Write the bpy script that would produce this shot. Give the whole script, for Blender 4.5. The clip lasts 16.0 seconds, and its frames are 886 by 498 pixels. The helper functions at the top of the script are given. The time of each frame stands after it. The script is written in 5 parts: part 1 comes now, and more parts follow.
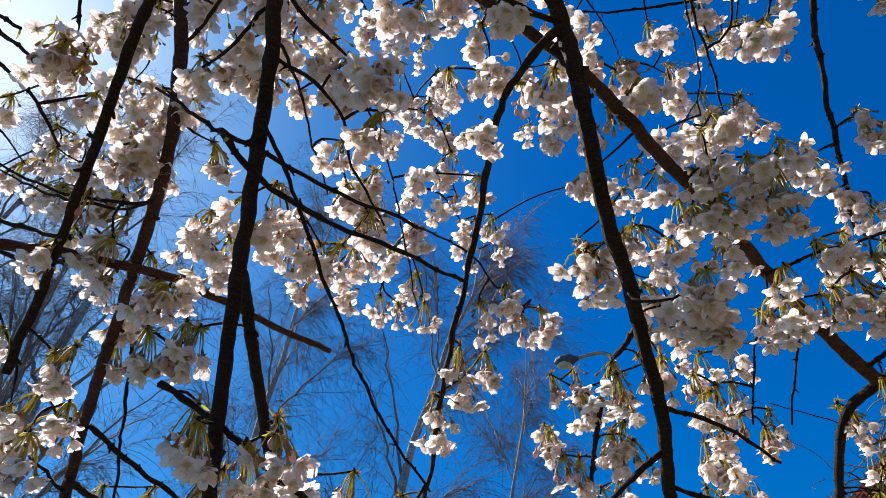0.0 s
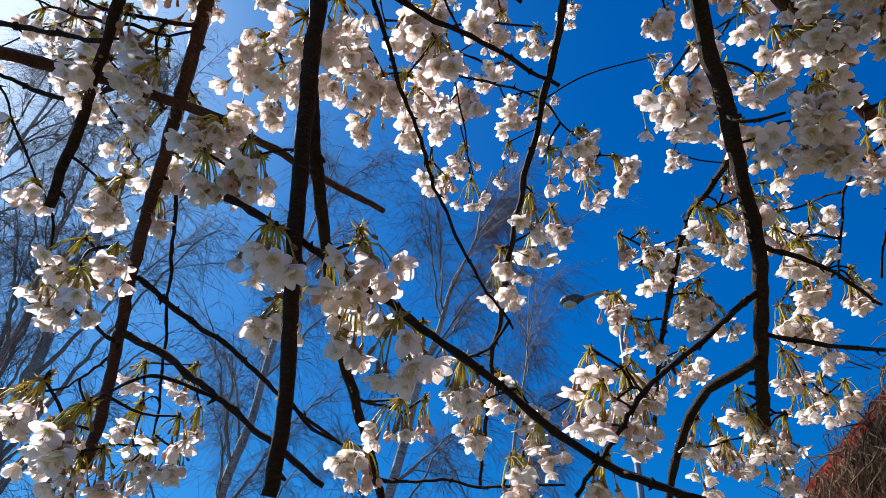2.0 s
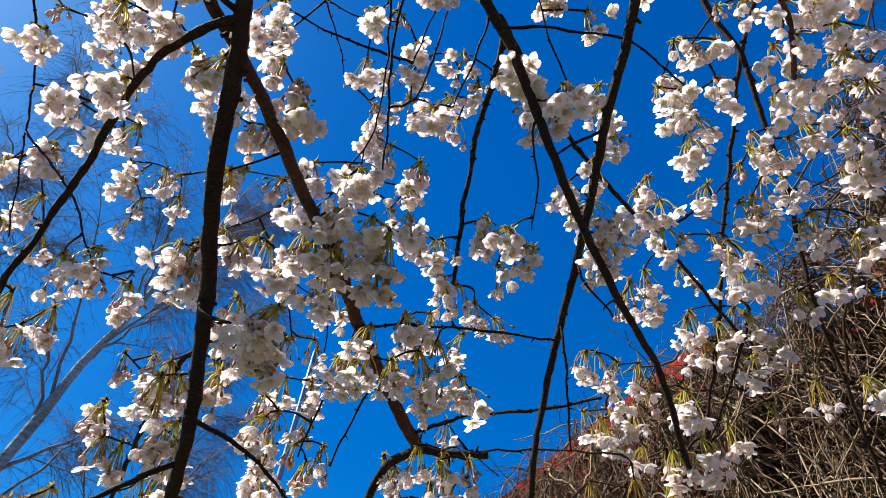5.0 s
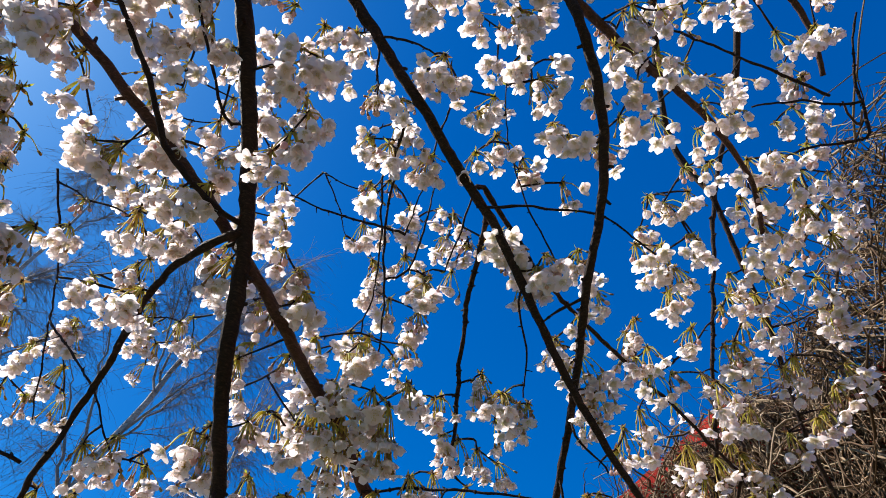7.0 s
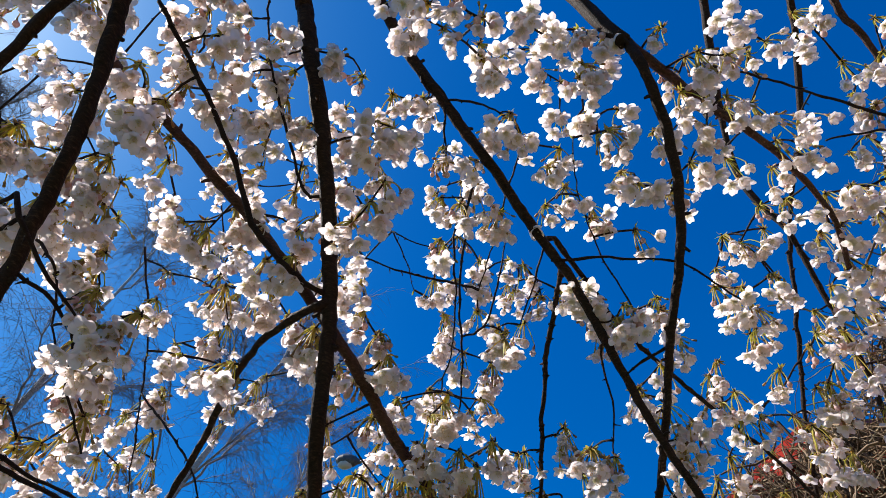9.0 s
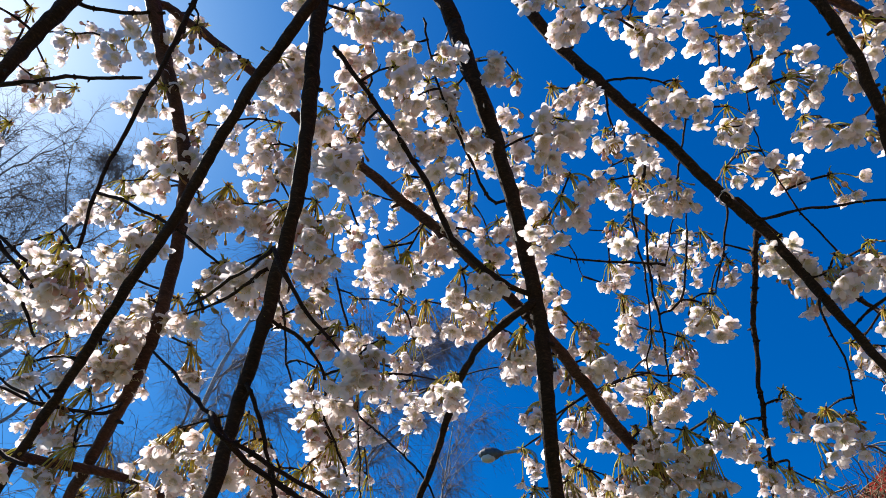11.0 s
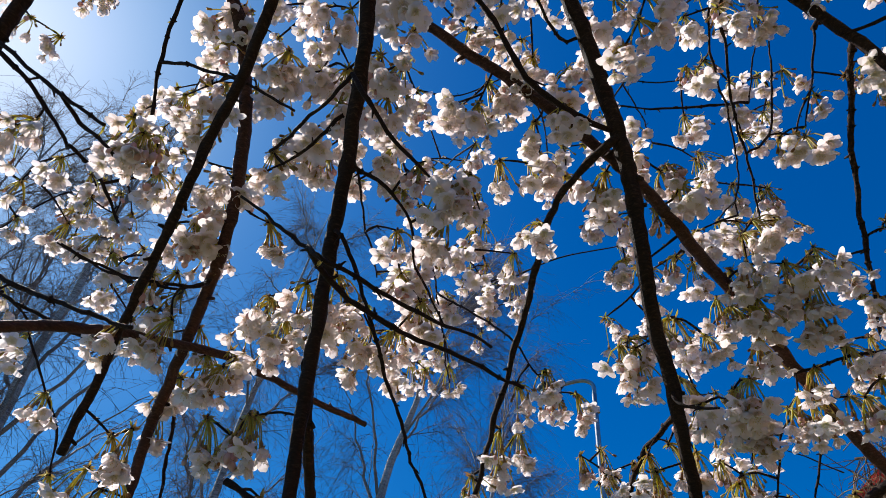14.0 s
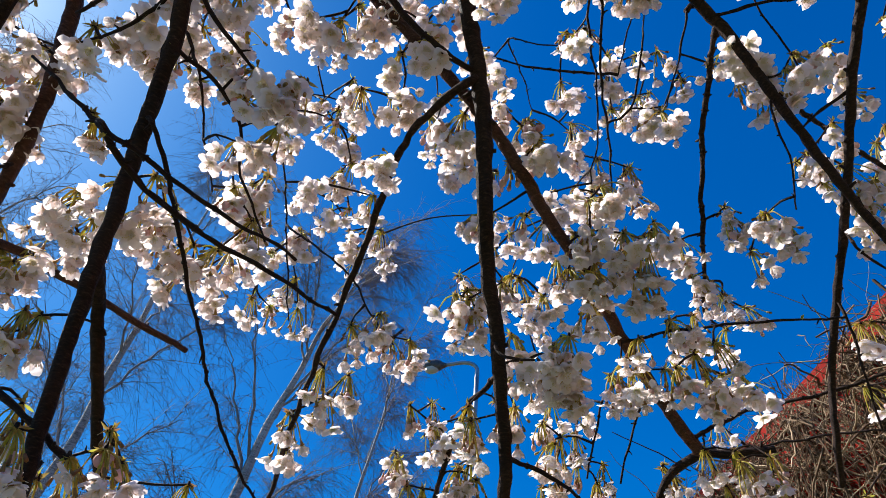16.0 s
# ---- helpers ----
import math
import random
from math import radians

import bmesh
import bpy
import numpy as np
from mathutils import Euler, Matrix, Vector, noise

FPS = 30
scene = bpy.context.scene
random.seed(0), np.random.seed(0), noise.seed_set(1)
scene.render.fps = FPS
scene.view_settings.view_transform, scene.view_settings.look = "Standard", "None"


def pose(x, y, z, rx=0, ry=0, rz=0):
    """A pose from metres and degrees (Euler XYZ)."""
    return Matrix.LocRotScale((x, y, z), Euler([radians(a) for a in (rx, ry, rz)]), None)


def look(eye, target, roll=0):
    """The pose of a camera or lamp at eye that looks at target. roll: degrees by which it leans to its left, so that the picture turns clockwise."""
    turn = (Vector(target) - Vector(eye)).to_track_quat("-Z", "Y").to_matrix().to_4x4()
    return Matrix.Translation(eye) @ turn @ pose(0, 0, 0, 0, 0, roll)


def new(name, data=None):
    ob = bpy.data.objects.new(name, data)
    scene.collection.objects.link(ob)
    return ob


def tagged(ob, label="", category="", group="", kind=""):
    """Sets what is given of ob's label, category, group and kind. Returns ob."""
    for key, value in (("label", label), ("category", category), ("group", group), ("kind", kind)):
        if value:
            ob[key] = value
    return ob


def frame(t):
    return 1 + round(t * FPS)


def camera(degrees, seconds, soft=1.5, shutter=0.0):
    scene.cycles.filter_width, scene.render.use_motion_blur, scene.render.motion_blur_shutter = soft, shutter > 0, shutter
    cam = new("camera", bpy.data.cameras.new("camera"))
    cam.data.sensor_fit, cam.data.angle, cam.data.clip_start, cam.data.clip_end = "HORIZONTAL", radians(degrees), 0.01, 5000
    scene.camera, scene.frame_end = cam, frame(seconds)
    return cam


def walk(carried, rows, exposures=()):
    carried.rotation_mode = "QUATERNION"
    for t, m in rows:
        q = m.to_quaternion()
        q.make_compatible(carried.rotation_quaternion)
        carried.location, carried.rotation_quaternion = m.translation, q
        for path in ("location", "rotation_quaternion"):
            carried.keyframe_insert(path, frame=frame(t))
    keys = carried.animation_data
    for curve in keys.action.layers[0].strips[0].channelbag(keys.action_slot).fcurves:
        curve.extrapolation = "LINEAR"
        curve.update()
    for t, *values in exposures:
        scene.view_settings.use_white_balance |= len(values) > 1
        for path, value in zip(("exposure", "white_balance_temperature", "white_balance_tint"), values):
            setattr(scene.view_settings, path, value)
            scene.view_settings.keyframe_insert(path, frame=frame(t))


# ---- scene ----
cam = camera(69.81, 16.0, 0.86)
PATH = (
    (0, 0.0000, 0.0000, 1.6000, 135.58, 0.43, 0.00),
    (0.5, -0.0358, 0.0228, 1.5883, 136.82, 0.38, 2.04),
    (1, -0.0814, 0.0354, 1.5995, 135.13, -0.03, 1.94),
    (1.5, -0.0895, 0.0807, 1.5748, 133.59, 0.67, 1.22),
    (2, -0.0924, 0.1457, 1.5446, 131.05, 0.80, 0.29),
    (2.5, -0.1032, 0.1576, 1.5448, 131.74, 1.17, -1.79),
    (3, -0.0351, 0.1317, 1.5735, 131.78, 1.29, -10.40),
    (3.5, 0.0348, 0.0865, 1.6090, 131.89, 1.02, -17.92),
    (4, 0.0956, 0.0348, 1.6220, 132.50, 0.59, -24.05),
    (4.5, 0.1526, -0.0245, 1.6279, 132.47, 0.34, -28.53),
    (5, 0.1840, -0.0772, 1.6415, 133.65, -0.56, -30.62),
    (5.2, 0.1923, -0.1026, 1.6479, 134.28, -0.47, -30.46),
    (7.3, 0.1254, -0.2256, 1.7166, 139.85, 0.73, -26.09),
    (7.5, 0.1220, -0.2230, 1.7228, 140.12, 0.27, -24.28),
    (8, 0.1141, -0.2299, 1.7256, 142.27, -0.39, -23.11),
    (8.2, 0.1103, -0.2319, 1.7241, 142.45, -0.32, -23.49),
    (10.3, -0.0112, -0.2336, 1.7258, 142.55, -0.73, -15.56),
    (10.5, -0.0252, -0.2266, 1.7245, 142.47, -0.94, -13.78),
    (11, -0.0551, -0.2111, 1.7201, 141.50, -0.99, -9.30),
    (11.5, -0.1006, -0.2230, 1.7218, 142.38, -0.85, -4.19),
    (12, -0.1167, -0.2351, 1.7176, 142.03, -0.52, -1.63),
    (12.5, -0.1224, -0.2063, 1.7034, 140.35, -0.62, -1.26),
    (13, -0.1288, -0.1584, 1.6806, 138.70, -0.87, -1.30),
    (13.5, -0.1239, -0.1194, 1.6610, 137.60, -0.60, -1.13),
    (14, -0.0935, -0.0879, 1.6534, 136.96, -0.22, -2.93),
    (14.5, -0.0646, -0.0514, 1.6508, 136.60, -0.33, -5.70),
    (15, -0.0398, -0.0340, 1.6494, 136.36, 0.06, -8.88),
    (15.5, -0.0144, -0.0268, 1.6431, 135.34, 0.30, -11.67),
    (16, 0.0049, -0.0346, 1.6372, 134.93, 0.39, -14.11),
)
walk(cam, [(t, pose(*p)) for t, *p in PATH], ((0.0, 0.92), (1.0, 0.90), (2.0, 0.89), (3.0, 1.04), (4.0, 1.15), (5.0, 1.10), (7.5, 1.06), (10.5, 0.96), (11.0, 1.00), (11.5, 0.95), (12.0, 0.81), (12.6, 0.69), (13.5, 0.63), (14.5, 0.84), (15.5, 1.02), (16.0, 1.08)))

# ---- world, sun ----
SUN_EL, SUN_AZ = radians(49.4), radians(-57.2)  # height over the horizon; turn from +y towards +x
sun_way = Vector((math.sin(SUN_AZ) * math.cos(SUN_EL), math.cos(SUN_AZ) * math.cos(SUN_EL), math.sin(SUN_EL)))
world = bpy.data.worlds.new("sky")
scene.world = world
world.use_nodes = True
wn = world.node_tree
sky = wn.nodes.new("ShaderNodeTexSky")
sky.sky_type, sky.sun_disc = "NISHITA", False
sky.sun_elevation, sky.sun_rotation = SUN_EL, SUN_AZ
sky.altitude, sky.air_density, sky.dust_density, sky.ozone_density = 500, 1.0, 1.35, 4.5
wn.nodes["Background"].inputs["Strength"].default_value = 0.075
deep = wn.nodes.new("ShaderNodeHueSaturation")
deep.inputs["Saturation"].default_value = 1.30
clear = wn.nodes.new("ShaderNodeMix")
clear.data_type, clear.blend_type = "RGBA", "MULTIPLY"
clear.inputs[0].default_value = 1.0
clear.inputs[7].default_value = (0.88, 1.0, 1.19, 1)
wn.links.new(sky.outputs["Color"], clear.inputs[6])
wn.links.new(clear.outputs[2], deep.inputs["Color"])
split, join = wn.nodes.new("ShaderNodeSeparateColor"), wn.nodes.new("ShaderNodeCombineColor")
wn.links.new(deep.outputs["Color"], split.inputs["Color"])
for channel, gain, power in (("Red", 0.45, 1.22), ("Green", 0.83, 0.94), ("Blue", 1.24, 0.76)):  # a clear northern spring sky
    bend, scale = wn.nodes.new("ShaderNodeMath"), wn.nodes.new("ShaderNodeMath")
    bend.operation, scale.operation = "POWER", "MULTIPLY"
    bend.inputs[1].default_value, scale.inputs[1].default_value = power, gain
    wn.links.new(split.outputs[channel], bend.inputs[0])
    wn.links.new(bend.outputs[0], scale.inputs[0])
    wn.links.new(scale.outputs[0], join.inputs[channel])
wn.links.new(join.outputs["Color"], wn.nodes["Background"].inputs["Color"])
sun = new("sun", bpy.data.lights.new("sun", "SUN"))
sun.data.energy, sun.data.angle, sun.data.color = 3.85, radians(0.53), (1.0, 0.95, 0.885)
sun.matrix_world = look(sun_way * 60, (0, 0, 0))


# ---- materials ----
def material(name, rough=0.8):
    m = bpy.data.materials.new(name)
    m.use_nodes = True
    b = m.node_tree.nodes["Principled BSDF"]
    b.inputs["Roughness"].default_value = rough
    return m, m.node_tree, b


def ramp(nt, src, stops):
    r = nt.nodes.new("ShaderNodeValToRGB")
    els = r.color_ramp.elements
    while len(els) < len(stops):
        els.new(0.5)
    for e, (p, c) in zip(els, stops):
        e.position, e.color = p, (*c, 1)
    nt.links.new(src, r.inputs["Fac"])
    return r.outputs["Color"]


def noisy(nt, scale, detail=4.0, rough=0.6, stretch=None):
    n = nt.nodes.new("ShaderNodeTexNoise")
    n.inputs["Scale"].default_value, n.inputs["Detail"].default_value, n.inputs["Roughness"].default_value = scale, detail, rough
    tc = nt.nodes.new("ShaderNodeTexCoord")
    if stretch:
        mp = nt.nodes.new("ShaderNodeMapping")
        mp.inputs["Scale"].default_value = stretch
        nt.links.new(tc.outputs["Object"], mp.inputs["Vector"])
        nt.links.new(mp.outputs["Vector"], n.inputs["Vector"])
    else:
        nt.links.new(tc.outputs["Object"], n.inputs["Vector"])
    return n.outputs["Fac"]


def bumped(nt, b, height, strength, distance):
    u = nt.nodes.new("ShaderNodeBump")
    u.inputs["Strength"].default_value, u.inputs["Distance"].default_value = strength, distance
    nt.links.new(height, u.inputs["Height"])
    nt.links.new(u.outputs["Normal"], b.inputs["Normal"])


def mixed(nt, a, b, fac):
    x = nt.nodes.new("ShaderNodeMix")
    x.data_type, x.blend_type = "RGBA", "MIX"
    if hasattr(fac, "is_linked"):
        nt.links.new(fac, x.inputs[0])
    else:
        x.inputs[0].default_value = fac
    nt.links.new(a, x.inputs[6])
    nt.links.new(b, x.inputs[7])
    return x.outputs[2]


def bark_material(name, dark, mid, pale, scale, rough=0.85):
    m, nt, b = material(name, rough)
    big, fine = noisy(nt, scale * 0.25), noisy(nt, scale * 3, 6, 0.7, (1, 1, 4))
    c1 = ramp(nt, big, [(0.3, dark), (0.6, mid)])
    c2 = ramp(nt, fine, [(0.35, dark), (0.55, mid), (0.72, pale)])
    nt.links.new(mixed(nt, c1, c2, 0.55), b.inputs["Base Color"])
    bumped(nt, b, fine, 1.0, 0.003)
    b.inputs["Specular IOR Level"].default_value = 0.22
    return m


BARK = bark_material("cherry_bark", (0.007, 0.0035, 0.0025), (0.042, 0.021, 0.014), (0.17, 0.092, 0.062), 47, 0.75)
BROWN_BARK = bark_material("brown_cherry_bark", (0.022, 0.009, 0.006), (0.11, 0.046, 0.032), (0.26, 0.145, 0.11), 52, 0.6)
TWIG = bark_material("twig_bark", (0.011, 0.0055, 0.004), (0.036, 0.017, 0.011), (0.13, 0.07, 0.045), 90, 0.7)


def thin_leafy(name, colours, through_light, rough=0.5, scale=40, by_island=False, shine=None):
    """A thin sheet of plant tissue: part of the light is scattered back, part goes through."""
    m, nt, b = material(name, rough)
    fac = noisy(nt, scale, 3)
    oi = nt.nodes.new("ShaderNodeObjectInfo")
    geo = nt.nodes.new("ShaderNodeNewGeometry")
    base = ramp(nt, fac, [(0.3, colours[0]), (0.7, colours[1])])
    tint = nt.nodes.new("ShaderNodeRGB")
    tint.outputs[0].default_value = (*colours[2], 1)
    amount = nt.nodes.new("ShaderNodeMath")
    amount.operation = "MULTIPLY"
    amount.inputs[1].default_value = 0.75
    nt.links.new(geo.outputs["Random Per Island"] if by_island else oi.outputs["Random"], amount.inputs[0])
    col = mixed(nt, base, tint.outputs[0], amount.outputs[0])
    nt.links.new(col, b.inputs["Base Color"])
    tl = nt.nodes.new("ShaderNodeBsdfTranslucent")
    if shine:  # what comes through is warmer than what is thrown back
        warm = nt.nodes.new("ShaderNodeMix")
        warm.data_type, warm.blend_type = "RGBA", "MULTIPLY"
        warm.inputs[0].default_value = 1.0
        warm.inputs[7].default_value = (*shine, 1)
        nt.links.new(col, warm.inputs[6])
        nt.links.new(warm.outputs[2], tl.inputs["Color"])
    else:
        nt.links.new(col, tl.inputs["Color"])
    mx = nt.nodes.new("ShaderNodeMixShader")
    mx.inputs["Fac"].default_value = through_light
    nt.links.new(b.outputs["BSDF"], mx.inputs[1])
    nt.links.new(tl.outputs["BSDF"], mx.inputs[2])
    nt.links.new(mx.outputs["Shader"], nt.nodes["Material Output"].inputs["Surface"])
    bumped(nt, b, fac, 0.15, 0.0006)
    return m


PETAL = thin_leafy("petal", ((0.90, 0.872, 0.870), (0.95, 0.934, 0.932), (0.94, 0.865, 0.862)), 0.64, 0.46, 90, shine=(1.0, 0.937, 0.915))
BUD = thin_leafy("bud_petal", ((0.72, 0.36, 0.34), (0.82, 0.56, 0.52), (0.86, 0.70, 0.66)), 0.35, 0.5, 80)
HEART = thin_leafy("petal_foot", ((0.74, 0.72, 0.50), (0.82, 0.78, 0.62), (0.86, 0.72, 0.66)), 0.5, 0.5, 90)
STALK = thin_leafy("flower_stalk", ((0.60, 0.58, 0.07), (0.82, 0.77, 0.16), (0.66, 0.44, 0.12)), 0.58, 0.45, 120, True)
CALYX = thin_leafy("calyx", ((0.30, 0.11, 0.055), (0.44, 0.22, 0.08), (0.48, 0.40, 0.11)), 0.4, 0.5, 120, True)
LEAF = thin_leafy("young_leaf", ((0.42, 0.46, 0.05), (0.58, 0.56, 0.08), (0.46, 0.24, 0.06)), 0.5, 0.4, 100, True)
STAMEN, _nt, _b = material("stamen", 0.6)
_b.inputs["Base Color"].default_value = (0.75, 0.62, 0.30, 1)
BIRCH_WHITE = bark_material("birch_bark", (0.07, 0.065, 0.06), (0.56, 0.53, 0.50), (0.76, 0.74, 0.71), 2.6)
BIRCH_LIMB = bark_material("birch_limb_bark", (0.09, 0.075, 0.07), (0.36, 0.32, 0.30), (0.58, 0.54, 0.51), 5)
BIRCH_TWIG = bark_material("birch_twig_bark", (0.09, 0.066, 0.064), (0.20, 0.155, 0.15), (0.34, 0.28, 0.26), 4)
VINE = bark_material("dry_vine_bark", (0.14, 0.095, 0.055), (0.36, 0.27, 0.18), (0.56, 0.46, 0.34), 25)
_nt = VINE.node_tree  # random dark-to-pale tone per stem; the dark ones paint in the hollows' self-shadow
_b = _nt.nodes["Principled BSDF"]
_per_stem = _nt.nodes.new("ShaderNodeNewGeometry")
_dark = _nt.nodes.new("ShaderNodeMix")
_dark.data_type, _dark.blend_type = "RGBA", "MULTIPLY"
_dark.inputs[0].default_value = 1.0
_nt.links.new(_b.inputs["Base Color"].links[0].from_socket, _dark.inputs[6])
_nt.links.new(ramp(_nt, _per_stem.outputs["Random Per Island"], [(0.0, (0.20, 0.135, 0.10)), (0.50, (0.50, 0.40, 0.32)), (0.80, (0.98, 0.93, 0.87)), (1.0, (1.50, 1.45, 1.38))]), _dark.inputs[7])
_nt.links.new(_dark.outputs[2], _b.inputs["Base Color"])
METAL, _nt, _b = material("galvanised_steel", 0.45)
_b.inputs["Metallic"].default_value = 0.7
_nt.links.new(ramp(_nt, noisy(_nt, 14), [(0.3, (0.30, 0.32, 0.34)), (0.7, (0.46, 0.48, 0.50))]), _b.inputs["Base Color"])
LAMP_SHELL, _nt, _b = material("lamp_shell", 0.5)
_nt.links.new(ramp(_nt, noisy(_nt, 20), [(0.3, (0.05, 0.052, 0.055)), (0.7, (0.11, 0.112, 0.115))]), _b.inputs["Base Color"])
LAMP_GLASS, _nt, _b = material("lamp_cover", 0.15)
_b.inputs["Base Color"].default_value = (0.55, 0.57, 0.58, 1)
REDWOOD, _nt, _b = material("red_painted_boards", 0.9)
_b.inputs["Specular IOR Level"].default_value = 0.1
_f = noisy(_nt, 3, 6, 0.65, (1, 1, 0.15))
_nt.links.new(ramp(_nt, _f, [(0.3, (0.10, 0.010, 0.008)), (0.5, (0.30, 0.020, 0.013)), (0.72, (0.36, 0.035, 0.022))]), _b.inputs["Base Color"])
bumped(_nt, _b, _f, 0.4, 0.004)
GROUND, _nt, _b = material("lawn", 0.95)
_nt.links.new(mixed(_nt, ramp(_nt, noisy(_nt, 0.15), [(0.35, (0.05, 0.07, 0.02)), (0.7, (0.12, 0.11, 0.05))]),
                    ramp(_nt, noisy(_nt, 9), [(0.3, (0.04, 0.05, 0.015)), (0.7, (0.14, 0.14, 0.06))]), 0.5), _b.inputs["Base Color"])
ROOFING, _nt, _b = material("roof_sheet", 0.6)
_nt.links.new(ramp(_nt, noisy(_nt, 2), [(0.3, (0.10, 0.022, 0.018)), (0.7, (0.17, 0.035, 0.026))]), _b.inputs["Base Color"])


# ---- mesh helpers ----
def mesh_of(name, verts, faces, mats, slots=None, smooth=True):
    me = bpy.data.meshes.new(name)
    me.from_pydata([tuple(v) for v in verts], [], faces)
    for m in mats:
        me.materials.append(m)
    if slots is not None:
        me.polygons.foreach_set("material_index", slots)
    if smooth:
        me.polygons.foreach_set("use_smooth", [True] * len(me.polygons))
    me.update()
    return me


def part(name, me, parent, label=""):
    ob = new(name, me)
    ob.parent = parent
    return tagged(ob, label)


def spline(knots, step):
    """Catmull-Rom points about every step metres through the knots."""
    k = np.array(knots, float)
    k = np.vstack([2 * k[0] - k[1], k, 2 * k[-1] - k[-2]])
    out = []
    for i in range(1, len(k) - 2):
        a, b, c, d = k[i - 1:i + 3]
        n = max(2, int(np.linalg.norm(c - b) / step))
        for j in range(n):
            u = j / n
            out.append(0.5 * (2 * b + (c - a) * u + (2 * a - 5 * b + 4 * c - d) * u * u + (3 * b - a - 3 * c + d) * u ** 3))
    out.append(k[-2])
    return np.array(out)


class Pile:
    """Vertices, faces and material slots of one mesh in the making."""

    def __init__(self):
        self.v, self.f, self.s = [], [], []

    def add(self, verts, faces, slot=0):
        n = len(self.v)
        self.v.extend(map(tuple, verts))
        self.f.extend(tuple(i + n for i in q) for q in faces)
        self.s.extend([slot] * len(faces))

    def tube(self, pts, r0, r1, sides=6, slot=0, lumps=0.0, rng=None, closed=True, taper=1.0):
        pts = np.asarray(pts, float)
        n = len(pts)
        tang = np.gradient(pts, axis=0)
        tang /= np.linalg.norm(tang, axis=1)[:, None] + 1e-12
        up = np.array((0.31, 0.87, 0.38)) if abs(tang[0][1]) < 0.8 else np.array((0.9, 0.1, 0.4))
        ring, ang = [], np.arange(sides) * 2 * math.pi / sides
        for i in range(n):
            a = np.cross(tang[i], up)
            a /= np.linalg.norm(a) + 1e-12
            b = np.cross(a, tang[i])
            up = b if np.dot(b, up) > 0 else -b
            r = r0 + (r1 - r0) * (i / (n - 1)) ** taper
            rr = r * (1 + lumps * (rng.random(sides) - 0.5)) * (1 + lumps * 0.6 * (rng.random() - 0.5)) if lumps else np.full(sides, r)
            ring.append(pts[i] + (np.cos(ang) * rr)[:, None] * a + (np.sin(ang) * rr)[:, None] * b)
        faces = [(i * sides + j, i * sides + (j + 1) % sides, (i + 1) * sides + (j + 1) % sides, (i + 1) * sides + j)
                 for i in range(n - 1) for j in range(sides)]
        if closed:
            faces += [tuple(range(sides))[::-1], tuple((n - 1) * sides + j for j in range(sides))]
        self.add(np.concatenate(ring), faces, slot)

    def mesh(self, name, mats, smooth=True):
        return mesh_of(name, self.v, self.f, mats, self.s, smooth)


def threads(lines, r0, r1):
    """Many thin three-sided stems at once, one per row of lines (stems x points x 3): vertices and faces."""
    lines = np.asarray(lines, float)
    n, m, _ = lines.shape
    tang = np.gradient(lines, axis=1)
    tang /= np.linalg.norm(tang, axis=2)[..., None] + 1e-9
    a = np.cross(tang, (0.37, 0.62, 0.69))
    a /= np.linalg.norm(a, axis=2)[..., None] + 1e-9
    b = np.cross(a, tang)
    u = np.linspace(0, 1, m)[None, :, None]
    r = np.asarray(r0)[:, None, None] * (1 - u) + np.asarray(r1)[:, None, None] * u
    rings = [lines + r * (math.cos(t) * a + math.sin(t) * b) for t in (0.0, 2.094, 4.189)]
    v = np.stack(rings, 2).reshape(-1, 3)
    base = (np.arange(n)[:, None] * m + np.arange(m - 1)[None]).reshape(-1, 1) * 3
    f = np.concatenate([np.concatenate([base + j, base + (j + 1) % 3, base + 3 + (j + 1) % 3, base + 3 + j], 1) for j in range(3)])
    return v, f


def thread_mesh(name, sets, mat):
    """One mesh of several sets of threads."""
    vs, fs, n = [], [], 0
    for lines, r0, r1 in sets:
        v, f = threads(lines, r0, r1)
        vs.append(v)
        fs.append(f + n)
        n += len(v)
    return mesh_of(name, np.concatenate(vs), np.concatenate(fs).tolist(), [mat])


def unit(v):
    v = np.asarray(v, float)
    return v / (np.linalg.norm(v) + 1e-12)


def frame_of(axis, spin):
    """A turn that takes +z to the axis, spun about it."""
    q = Vector(axis).to_track_quat("Z", "Y").to_matrix().to_4x4()
    return q @ Matrix.Rotation(spin, 4, "Z")


# ---- ground ----
tagged(new("ground", mesh_of("ground", [(-3000, -3000, 0), (3000, -3000, 0), (3000, 3000, 0), (-3000, 3000, 0)], [(0, 1, 2, 3)], [GROUND])),
       "patchy spring lawn reaching to the horizon", "lawn", kind="structure")

# ---- the cherry tree: trunk and branches ----
tree = tagged(new("cherry_tree"), "weeping cherry tree in full white and pale pink blossom", "tree")
BASE = Vector((-0.25, -1.75, 0.0))
tree.location = BASE
CROWN = np.array((-0.2, -1.55, 3.05))
rng = np.random.default_rng(11)
WOOD = []  # points along every branch, with the radius there


